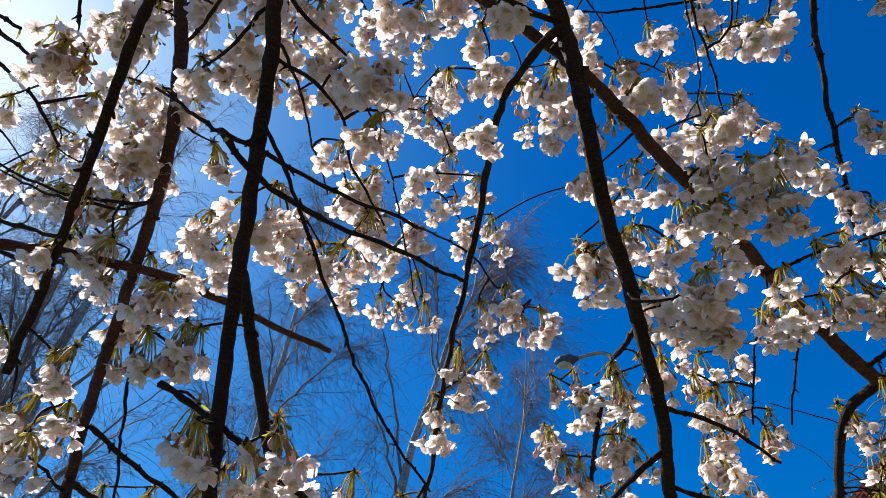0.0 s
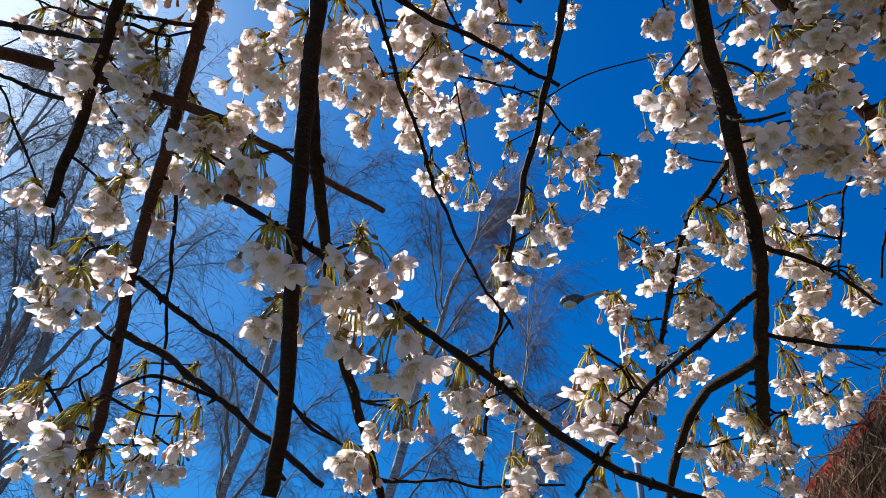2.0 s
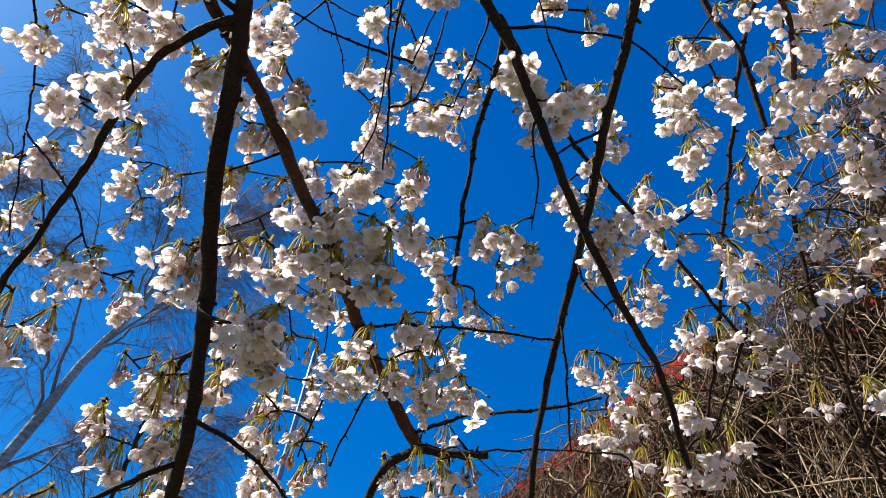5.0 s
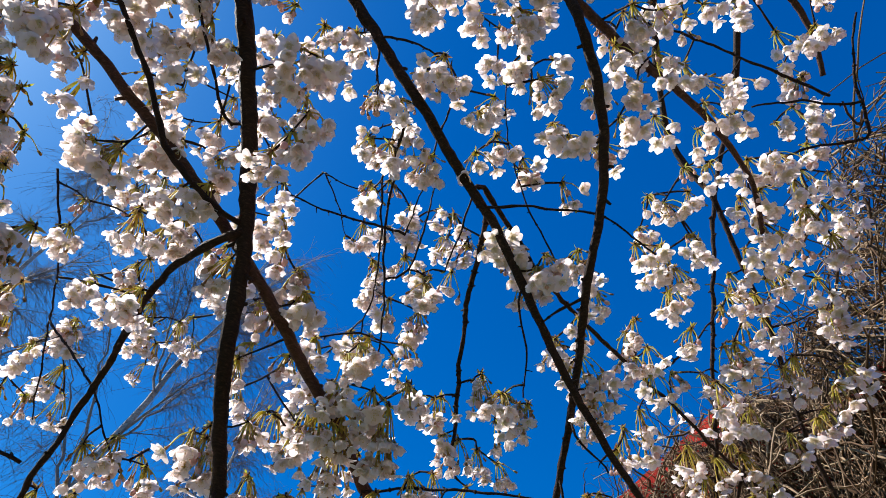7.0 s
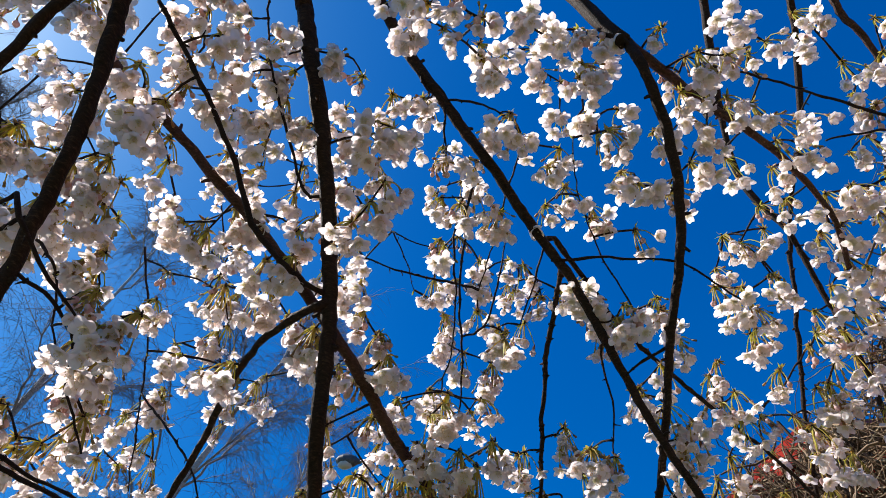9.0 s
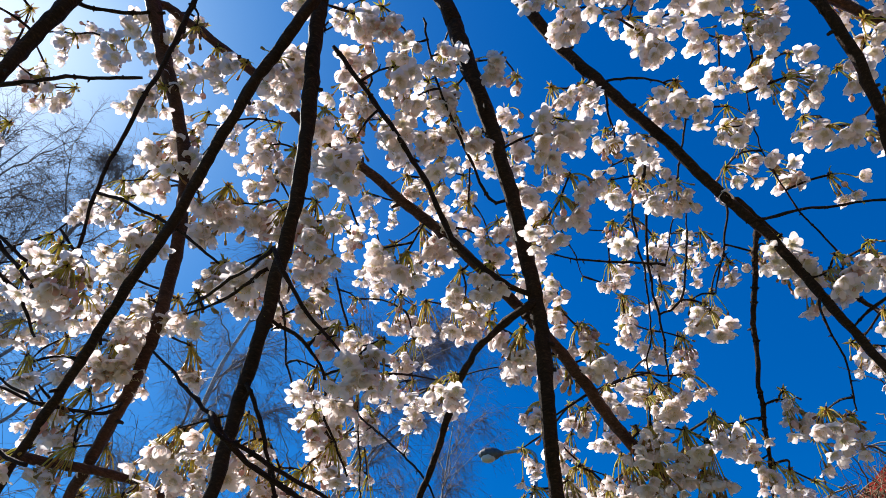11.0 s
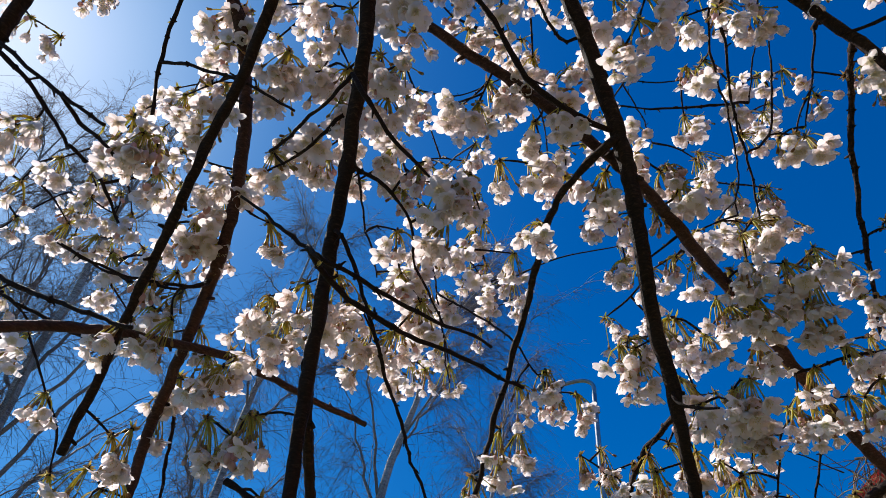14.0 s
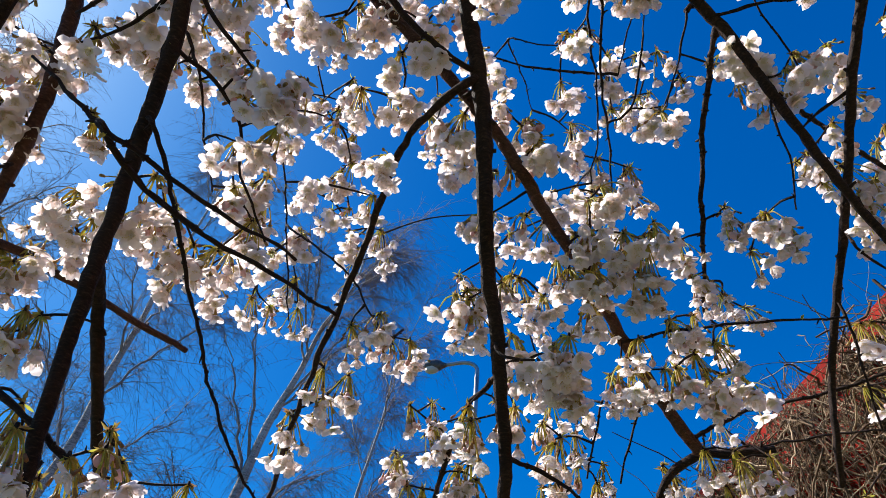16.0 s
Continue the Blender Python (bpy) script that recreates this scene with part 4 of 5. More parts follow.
umbel(-0.446, 0.711, 2.173)
umbel(0.426, 0.631, 2.290)
umbel(0.269, 0.087, 2.635, 5)
umbel(-0.025, 0.648, 2.406)
umbel(0.627, 0.244, 2.413, 5)
umbel(0.542, 0.123, 2.511, 5)
umbel(0.187, 0.430, 2.546, 5)
umbel(0.339, 0.269, 2.573)
umbel(-0.520, 0.816, 1.837)
umbel(0.243, 0.922, 1.882, 5)
umbel(0.532, 0.547, 2.304, 5)
umbel(0.558, 0.572, 2.256, 5)
umbel(0.619, 0.505, 2.263, 5)
umbel(0.174, 0.843, 2.138)
umbel(0.449, 0.428, 2.451)
umbel(0.323, 0.168, 2.611)
umbel(0.645, 0.691, 1.966, 4)
umbel(-0.483, 0.845, 1.818)
umbel(-0.501, 0.838, 1.809)
umbel(0.520, -0.074, 2.549, 5)
umbel(0.408, 0.550, 2.393)
umbel(0.214, 0.853, 2.111)
umbel(-0.542, 0.764, 1.992, 5)
umbel(0.221, 0.181, 2.642)
umbel(0.663, 0.371, 2.332, 5)
umbel(0.257, 0.066, 2.654, 5)
umbel(0.249, 0.027, 2.660, 5)
umbel(0.406, 0.799, 2.089)
umbel(0.584, 0.115, 2.498, 5)
umbel(-0.121, 0.466, 2.549)
umbel(0.461, 0.193, 2.555, 5)
umbel(0.627, 0.691, 2.021, 5)
umbel(0.257, 0.582, 2.440)
umbel(0.585, 0.484, 2.328, 5)
umbel(0.405, 0.021, 2.612, 5)
umbel(0.381, 0.803, 2.111)
umbel(0.532, 0.053, 2.545, 5)
umbel(-0.473, 0.742, 2.136)
umbel(0.444, 0.070, 2.591)
umbel(-0.394, 0.339, 2.538)
umbel(0.573, 0.335, 2.436, 5)
umbel(0.574, 0.190, 2.493, 5)
umbel(0.518, 0.334, 2.477, 5)
umbel(0.261, 0.877, 2.053)
umbel(0.629, 0.631, 2.133, 5)
umbel(0.404, 0.822, 2.061)
umbel(0.583, -0.039, 2.523, 5)
umbel(0.592, 0.063, 2.510, 5)
umbel(-0.381, 0.237, 2.587)
umbel(0.470, 0.098, 2.579, 4)
umbel(0.281, 0.868, 2.069)
umbel(0.516, 0.217, 2.527, 5)
umbel(0.537, -0.014, 2.554, 5)
umbel(0.290, 0.877, 2.043)
umbel(-0.059, 0.939, 1.989, 5)
umbel(0.727, 0.383, 2.271, 5)
umbel(0.260, 0.848, 2.130)
umbel(0.558, -0.086, 2.544, 5)
umbel(0.344, 0.013, 2.647)
umbel(0.466, 0.541, 2.390, 5)
umbel(0.590, 0.577, 2.260, 5)
umbel(0.590, 0.011, 2.526, 5)
umbel(0.664, 0.377, 2.352, 5)
umbel(0.387, 0.292, 2.575, 5)
umbel(-0.094, 0.610, 2.473)
umbel(0.528, 0.132, 2.550, 5)
umbel(0.699, 0.368, 2.325, 5)
umbel(0.134, 0.817, 2.240, 5)
umbel(0.066, 0.670, 2.424)
umbel(0.147, 0.560, 2.505, 5)
umbel(0.477, -0.074, 2.598, 5)
umbel(-0.059, 0.343, 2.635)
umbel(0.297, 0.067, 2.665, 5)
umbel(0.736, 0.405, 2.263, 5)
umbel(0.736, 0.362, 2.295, 5)
umbel(0.691, 0.399, 2.320, 5)
umbel(0.321, 0.278, 2.612)
umbel(0.552, 0.562, 2.321, 5)
umbel(0.210, 0.882, 2.112)
umbel(0.682, 0.331, 2.372, 5)
umbel(-0.663, 0.243, 2.429)
umbel(0.671, 0.680, 2.028, 4)
umbel(0.310, 0.926, 1.924)
umbel(0.790, 0.430, 2.215, 5)
umbel(0.729, 0.384, 2.294, 5)
umbel(0.215, 0.861, 2.159)
umbel(-0.428, 0.897, 1.883)
umbel(0.324, 0.382, 2.577)
umbel(0.575, 0.348, 2.464, 5)
umbel(0.627, 0.618, 2.205, 5)
umbel(0.364, 0.068, 2.655, 5)
umbel(0.692, 0.292, 2.396, 5)
umbel(0.664, 0.275, 2.429, 5)
umbel(-0.375, 0.251, 2.613, 5)
umbel(0.192, 0.929, 2.046)
umbel(-0.414, 0.211, 2.612)
umbel(-0.011, 0.180, 2.706)
umbel(0.175, 0.919, 2.083)
umbel(0.465, 0.703, 2.267, 4)
umbel(0.444, 0.160, 2.614)
umbel(0.474, 0.836, 2.039, 5)
umbel(0.426, -0.017, 2.645)
umbel(-0.414, 0.216, 2.614)
umbel(0.390, -0.011, 2.660)
umbel(0.269, 0.904, 2.076)
umbel(0.290, 0.964, 1.869, 5)
umbel(-0.557, 0.849, 1.856, 5)
umbel(0.368, 0.934, 1.892, 5)
umbel(-0.698, 0.323, 2.389)
umbel(0.123, 0.067, 2.723)
umbel(0.661, 0.655, 2.134, 5)
umbel(-0.065, 0.976, 1.987)
umbel(0.292, 0.330, 2.627)
umbel(0.495, 0.063, 2.613, 4)
umbel(0.686, 0.709, 2.009, 4)
umbel(0.346, 0.049, 2.681, 5)
umbel(0.258, 0.981, 1.868, 5)
umbel(-0.530, 0.870, 1.879, 5)
umbel(0.108, 0.988, 1.955, 5)
umbel(0.528, 0.218, 2.569, 5)
umbel(0.049, 1.001, 1.928, 5)
umbel(0.573, 0.057, 2.576, 4)
umbel(0.406, 0.074, 2.660)
umbel(0.219, 0.941, 2.049)
umbel(-0.374, 0.446, 2.553, 5)
umbel(0.346, 0.963, 1.860, 5)
umbel(0.681, 0.410, 2.379, 5)
umbel(0.356, 0.379, 2.599, 5)
umbel(0.453, 0.809, 2.164, 5)
umbel(0.413, 0.827, 2.166)
umbel(0.656, 0.729, 2.061, 5)
umbel(0.519, 0.390, 2.518, 4)
umbel(0.421, 0.894, 2.021)
umbel(0.441, 0.014, 2.661, 5)
umbel(-0.600, 0.838, 1.893, 5)
umbel(0.348, 0.016, 2.699, 5)
umbel(0.396, 0.016, 2.682, 5)
umbel(0.578, 0.018, 2.592, 4)
umbel(0.654, 0.045, 2.539, 5)
umbel(-0.574, 0.613, 2.327)
umbel(-0.520, 0.691, 2.289)
umbel(0.435, 0.473, 2.529)
umbel(0.355, 0.968, 1.900, 5)
umbel(0.621, 0.130, 2.556, 4)
umbel(0.682, 0.291, 2.462, 5)
umbel(0.064, 0.393, 2.672, 5)
umbel(0.629, 0.761, 2.075, 5)
umbel(0.347, 0.469, 2.575)
umbel(0.462, 0.865, 2.081, 5)
umbel(0.808, 0.421, 2.255, 5)
umbel(0.729, 0.216, 2.455, 5)
umbel(-0.086, 0.797, 2.373)
umbel(0.526, -0.010, 2.639, 4)
umbel(-0.457, 0.188, 2.646)
umbel(0.436, 0.129, 2.668)
umbel(-0.385, 0.193, 2.676, 5)
umbel(-0.613, 0.793, 2.056)
umbel(0.758, 0.194, 2.441, 5)
umbel(-0.493, 0.567, 2.449)
umbel(-0.099, 0.618, 2.550)
umbel(0.659, 0.775, 2.027, 4)
umbel(0.220, 0.503, 2.609, 5)
umbel(-0.637, 0.731, 2.149)
umbel(0.243, 0.777, 2.376)
umbel(0.175, 0.959, 2.116)
umbel(0.602, -0.013, 2.606, 4)
umbel(-0.016, 0.629, 2.553)
umbel(0.414, 0.414, 2.595)
umbel(-0.107, 0.854, 2.318, 5)
umbel(0.301, 1.001, 1.917)
umbel(0.484, 0.379, 2.579, 4)
umbel(0.634, -0.006, 2.590, 4)
umbel(-0.670, 0.676, 2.212)
umbel(0.557, -0.041, 2.646, 4)
umbel(0.776, 0.203, 2.446, 5)
umbel(-0.043, 0.789, 2.421)
umbel(-0.525, 0.662, 2.370)
umbel(-0.017, 0.619, 2.578)
umbel(0.791, 0.158, 2.449, 5)
umbel(0.444, 0.563, 2.509, 5)
umbel(0.510, 0.871, 2.090, 5)
umbel(0.565, 0.000, 2.648, 5)
umbel(0.693, 0.794, 1.989, 4)
umbel(0.591, -0.040, 2.637, 4)
umbel(0.729, 0.031, 2.536, 4)
umbel(0.919, 0.457, 2.111, 5)
umbel(0.528, 0.468, 2.533, 5)
umbel(0.415, 0.960, 2.007, 5)
umbel(0.328, 0.719, 2.445)
umbel(0.029, 1.072, 1.899, 5)
umbel(0.663, 0.638, 2.296, 5)
umbel(0.717, -0.004, 2.555, 4)
umbel(0.424, 0.934, 2.071)
umbel(0.668, -0.030, 2.594, 4)
umbel(0.436, 0.442, 2.604)
umbel(0.823, 0.336, 2.365, 5)
umbel(0.783, 0.233, 2.457, 5)
umbel(0.817, 0.244, 2.420, 5)
umbel(0.819, 0.365, 2.361, 5)
umbel(0.756, 0.156, 2.511, 5)
umbel(0.374, 0.795, 2.355)
umbel(0.198, 0.566, 2.619, 5)
umbel(0.985, 0.167, 2.227, 4)
umbel(0.162, 0.574, 2.621, 5)
umbel(0.427, 0.952, 2.052)
umbel(0.506, 0.564, 2.503, 5)
umbel(0.702, -0.023, 2.582, 4)
umbel(-0.048, 0.802, 2.446)
umbel(0.846, 0.361, 2.340, 5)
umbel(-0.459, 0.994, 1.879)
umbel(0.478, 0.889, 2.152, 5)
umbel(-0.060, 0.816, 2.434)
umbel(0.397, 0.546, 2.578)
umbel(0.360, 1.030, 1.909)
umbel(0.443, 0.946, 2.073)
umbel(-0.001, 0.587, 2.637)
umbel(0.500, 0.589, 2.498, 5)
umbel(-0.360, 0.364, 2.690, 5)
umbel(0.816, 0.224, 2.448, 5)
umbel(0.760, 0.097, 2.537, 5)
umbel(-0.558, 0.477, 2.544)
umbel(0.780, 0.065, 2.525, 5)
umbel(0.296, 1.016, 2.047)
umbel(0.938, 0.476, 2.125, 5)
umbel(0.755, -0.012, 2.556, 4)
umbel(-0.504, 0.477, 2.578)
umbel(0.709, 0.647, 2.285, 5)
umbel(0.497, 0.655, 2.459, 5)
umbel(0.412, 0.595, 2.553)
umbel(0.268, 1.031, 2.039)
umbel(-0.278, 0.373, 2.724)
umbel(-0.601, 0.516, 2.501, 5)
umbel(0.749, 0.172, 2.546, 5)
umbel(0.616, 0.861, 2.096, 5)
umbel(0.023, 0.718, 2.561)
umbel(0.479, 0.419, 2.637, 5)
umbel(0.951, 0.535, 2.059, 5)
umbel(0.921, 0.245, 2.346, 5)
umbel(-0.471, 0.450, 2.630)
umbel(-0.735, 0.647, 2.282)
umbel(0.842, 0.573, 2.221, 5)
umbel(0.007, 0.734, 2.555)
umbel(0.971, 0.220, 2.292, 5)
umbel(0.966, 0.524, 2.051, 5)
umbel(0.768, 0.225, 2.527, 4)
umbel(-0.527, 0.981, 1.946)
umbel(-0.079, 0.918, 2.352, 5)
umbel(-0.676, 0.529, 2.455, 5)
umbel(0.444, 0.673, 2.499)
umbel(0.424, 0.879, 2.278, 5)
umbel(0.884, 0.136, 2.441, 5)
umbel(0.653, -0.079, 2.660, 4)
umbel(-0.715, 0.709, 2.244, 5)
umbel(0.922, 0.267, 2.353, 5)
umbel(0.749, -0.039, 2.593, 4)
umbel(0.842, 0.273, 2.448, 5)
umbel(0.002, 0.797, 2.507)
umbel(-0.670, 0.616, 2.396, 5)
umbel(-0.507, 1.008, 1.902)
umbel(0.945, 0.268, 2.325, 4)
umbel(0.907, 0.030, 2.441, 5)
umbel(-0.529, 1.007, 1.868)
umbel(-0.684, 0.145, 2.627, 5)
umbel(0.034, 0.792, 2.516)
umbel(0.929, 0.219, 2.376, 5)
umbel(0.890, 0.288, 2.396, 5)
umbel(0.985, 0.203, 2.308, 5)
umbel(0.600, -0.109, 2.705, 4)
umbel(0.989, 0.118, 2.331, 5)
umbel(0.843, 0.393, 2.402, 5)
umbel(0.489, 0.983, 2.048, 5)
umbel(-0.043, 0.895, 2.411)
umbel(0.970, 0.573, 2.025, 5)
umbel(0.907, 0.211, 2.416, 4)
umbel(0.989, 0.508, 2.075, 5)
umbel(1.024, 0.159, 2.272, 5)
umbel(0.831, 0.376, 2.433, 5)
umbel(0.868, 0.575, 2.230, 5)
umbel(0.849, 0.184, 2.496, 4)
umbel(0.968, 0.100, 2.378, 5)
umbel(0.989, 0.100, 2.350, 5)
umbel(0.885, 0.447, 2.330, 5)
umbel(0.633, 0.890, 2.104, 5)
umbel(0.948, 0.322, 2.327, 5)
umbel(0.650, 0.885, 2.091, 5)
umbel(0.837, 0.352, 2.449, 5)
umbel(0.703, 0.883, 2.007, 4)
umbel(0.413, 0.520, 2.656)
umbel(-0.527, 0.240, 2.721)
umbel(0.524, 0.603, 2.548, 5)
umbel(0.841, 0.037, 2.540, 5)
umbel(0.939, 0.138, 2.418, 5)
umbel(0.470, 1.029, 1.987, 4)
umbel(0.893, 0.097, 2.481, 5)
umbel(0.639, -0.109, 2.701, 4)
umbel(0.709, 0.810, 2.165, 5)
umbel(-0.782, 0.646, 2.292)
umbel(0.859, 0.008, 2.531, 5)
umbel(0.902, 0.564, 2.216, 5)
umbel(0.672, 0.912, 2.015, 4)
umbel(0.993, 0.313, 2.281, 5)
umbel(1.042, 0.244, 2.237, 4)
umbel(0.961, 0.043, 2.417, 5)
umbel(0.975, 0.570, 2.077, 5)
umbel(0.880, 0.061, 2.513, 5)
umbel(0.913, 0.472, 2.298, 5)
umbel(0.422, 0.591, 2.624)
umbel(0.903, 0.019, 2.498, 5)
umbel(1.030, 0.397, 2.177, 5)
umbel(0.436, 0.627, 2.599)
umbel(0.820, 0.142, 2.568, 4)
umbel(0.668, 0.940, 1.989, 4)
umbel(-0.745, 0.565, 2.436, 5)
umbel(0.929, 0.243, 2.426, 5)
umbel(-0.064, 0.804, 2.556)
umbel(-0.485, 1.029, 2.034)
umbel(0.877, 0.094, 2.528, 4)
umbel(-0.428, 0.514, 2.683)
umbel(1.043, 0.299, 2.244, 4)
umbel(-0.523, 1.051, 1.917, 5)
umbel(0.473, 1.036, 2.047, 5)
umbel(0.688, -0.099, 2.700, 4)
umbel(1.036, 0.487, 2.103, 4)
umbel(-0.659, 0.217, 2.686, 5)
umbel(1.030, 0.524, 2.079, 4)
umbel(-0.578, 1.032, 1.910, 5)
umbel(-0.659, 0.569, 2.526, 5)
umbel(0.941, 0.098, 2.473, 5)
umbel(0.473, 0.909, 2.314, 4)
umbel(1.020, 0.382, 2.247, 5)
umbel(0.682, 0.926, 2.057, 5)
umbel(0.957, 0.351, 2.368, 5)
umbel(-0.031, 0.968, 2.399)
umbel(0.929, 0.390, 2.385, 5)
umbel(0.986, 0.217, 2.402, 4)
umbel(0.931, 0.617, 2.192, 5)
umbel(-0.736, 0.277, 2.636, 5)
umbel(0.927, 0.653, 2.159, 5)
umbel(0.934, 0.207, 2.475, 4)
umbel(0.952, 0.561, 2.229, 4)
umbel(-0.659, 0.328, 2.674)
umbel(-0.051, 0.683, 2.694)
umbel(-0.793, 0.723, 2.281, 5)
umbel(0.973, 0.204, 2.437, 4)
umbel(0.731, 0.913, 2.059, 5)
umbel(1.002, 0.373, 2.322, 4)
umbel(0.549, 1.048, 2.002, 5)
umbel(-0.800, 0.389, 2.550)
umbel(0.015, 0.749, 2.659)
umbel(-0.801, 0.548, 2.459)
umbel(0.954, 0.055, 2.509, 4)
umbel(0.943, 0.646, 2.178, 5)
umbel(0.021, 0.735, 2.673)
umbel(1.021, 0.434, 2.266, 4)
umbel(1.073, 0.382, 2.215, 5)
umbel(0.962, 0.643, 2.151, 5)
umbel(-0.626, 0.355, 2.706)
umbel(0.527, 1.075, 1.991, 4)
umbel(-0.089, 0.980, 2.425)
umbel(0.547, 0.518, 2.684, 5)
umbel(0.980, 0.617, 2.177, 5)
umbel(0.988, 0.180, 2.464, 4)
umbel(0.970, 0.438, 2.368, 5)
umbel(0.989, 0.106, 2.485, 4)
umbel(0.926, 0.689, 2.191, 4)
umbel(-0.568, 1.071, 1.989, 5)
umbel(-0.713, 0.306, 2.686, 5)
umbel(1.004, 0.468, 2.304, 4)
umbel(1.033, 0.474, 2.252, 5)
umbel(0.992, 0.601, 2.198, 5)
umbel(0.994, 0.072, 2.493, 4)
umbel(-0.585, 0.289, 2.774)
umbel(1.046, 0.410, 2.290, 4)
umbel(-0.675, 0.358, 2.701, 5)
umbel(-0.505, 1.082, 2.072, 5)
umbel(1.111, 0.448, 2.138, 5)
umbel(-0.200, 0.238, 2.923)
umbel(1.162, 0.323, 2.141, 5)
umbel(1.029, 0.570, 2.187, 4)
umbel(1.009, 0.677, 2.078, 5)
umbel(0.542, 1.086, 2.036, 4)
umbel(0.921, 0.025, 2.594, 4)
umbel(1.111, 0.265, 2.287, 5)
umbel(-0.583, 1.061, 2.063)
umbel(0.937, 0.793, 2.046, 5)
umbel(-0.774, 0.325, 2.662, 5)
umbel(0.885, -0.093, 2.642, 4)
umbel(1.013, 0.153, 2.486, 4)
umbel(1.011, 0.717, 2.047, 4)
umbel(-0.571, 0.538, 2.706)
umbel(-0.675, 0.791, 2.436)
umbel(0.973, 0.746, 2.091, 5)
umbel(-0.645, 0.288, 2.773)
umbel(0.737, -0.147, 2.765, 4)
umbel(1.076, 0.164, 2.418, 4)
umbel(0.764, -0.145, 2.749, 4)
umbel(1.029, 0.495, 2.312, 5)
umbel(-0.639, 0.856, 2.405)
umbel(-0.688, 0.336, 2.738, 5)
umbel(0.909, -0.011, 2.639, 4)
umbel(1.046, 0.501, 2.285, 5)
umbel(1.005, 0.042, 2.539, 4)
umbel(-0.442, 0.432, 2.829)
umbel(0.971, 0.023, 2.580, 4)
umbel(-0.813, 0.334, 2.658, 5)
umbel(0.950, 0.136, 2.595, 5)
umbel(0.826, 0.929, 2.081, 5)
umbel(0.397, 0.910, 2.521)
umbel(-0.839, 0.353, 2.637, 5)
umbel(-0.709, 0.296, 2.755)
umbel(1.070, 0.083, 2.473, 4)
umbel(0.765, -0.118, 2.771, 4)
umbel(1.043, 0.043, 2.517, 4)
umbel(0.067, 0.950, 2.572)
umbel(-0.636, 0.785, 2.517)
umbel(0.111, 0.916, 2.605)
umbel(0.047, 0.931, 2.600)
umbel(0.970, -0.011, 2.612, 4)
umbel(0.902, -0.065, 2.679, 4)
umbel(0.927, -0.043, 2.658, 4)
umbel(-0.661, 0.737, 2.562)
umbel(0.887, -0.085, 2.703, 4)
umbel(-0.511, 0.507, 2.803)
umbel(1.017, 0.004, 2.578, 4)
umbel(0.851, -0.118, 2.734, 4)
umbel(-0.518, 1.168, 2.037)
umbel(-0.788, 0.407, 2.692, 5)
umbel(0.539, 1.155, 2.059, 5)
umbel(0.964, -0.042, 2.651, 4)
umbel(-0.640, 0.305, 2.835)
umbel(-0.759, 0.447, 2.709)
umbel(1.228, 0.347, 2.170, 4)
umbel(-0.721, 0.764, 2.524)
umbel(1.200, 0.405, 2.193, 5)
umbel(1.099, 0.403, 2.390, 5)
umbel(-0.097, 0.749, 2.807)
umbel(-0.695, 0.721, 2.608)
umbel(0.902, -0.124, 2.737, 4)
umbel(-0.704, 0.789, 2.548)
umbel(0.573, 0.583, 2.782, 5)
umbel(-0.004, 0.760, 2.824)
umbel(1.088, 0.707, 2.170, 5)
umbel(-0.712, 0.762, 2.590)
umbel(0.915, -0.157, 2.751, 4)
umbel(0.878, -0.193, 2.779, 4)
umbel(-0.776, 0.778, 2.542)
umbel(-0.669, 0.951, 2.448)
umbel(-0.775, 0.741, 2.579)
umbel(-0.351, 0.463, 2.961)
umbel(-0.756, 0.736, 2.606)
umbel(-0.423, 0.534, 2.933)
umbel(-0.591, 0.612, 2.826)
umbel(0.637, 0.578, 2.829, 5)
umbel(0.416, 1.045, 2.559, 5)
umbel(-0.772, 0.718, 2.659)
umbel(0.518, 1.040, 2.514, 5)
umbel(-0.099, 0.701, 2.937)
umbel(0.374, 0.923, 2.733)
umbel(0.100, 0.629, 3.002)
umbel(-0.124, 0.670, 2.979)
umbel(-0.187, 0.262, 3.130)
umbel(-0.076, 0.837, 2.904)
umbel(-0.662, 0.418, 2.968, 5)
umbel(-0.949, 0.728, 2.590)
umbel(0.075, 1.117, 2.686, 5)
umbel(0.133, 1.064, 2.750)
umbel(0.147, 1.105, 2.721)
umbel(-0.804, 0.800, 2.746)
umbel(0.068, 1.188, 2.672, 5)
umbel(-0.424, 0.535, 3.093)
umbel(-0.361, 0.629, 3.075)
umbel(-0.949, 0.820, 2.634)
umbel(0.233, 0.911, 2.949)
umbel(-0.718, 0.763, 2.913)
umbel(-0.045, 0.783, 3.102, 5)
umbel(-1.044, 0.876, 2.633)
umbel(-0.896, 0.876, 2.789)
umbel(0.626, 1.320, 2.524, 5)


def baked(pile, me, m, slots):
    """Add a copy of a mesh at the pose m to a pile."""
    n = len(me.vertices)
    co = np.empty(n * 3)
    me.vertices.foreach_get("co", co)
    mm = np.array(m)
    v = co.reshape(-1, 3) @ mm[:3, :3].T + mm[:3, 3]
    base = len(pile.v)
    pile.v.extend(map(tuple, v))
    for q in me.polygons:
        pile.f.append(tuple(i + base for i in q.vertices))
        pile.s.append(slots[q.material_index])


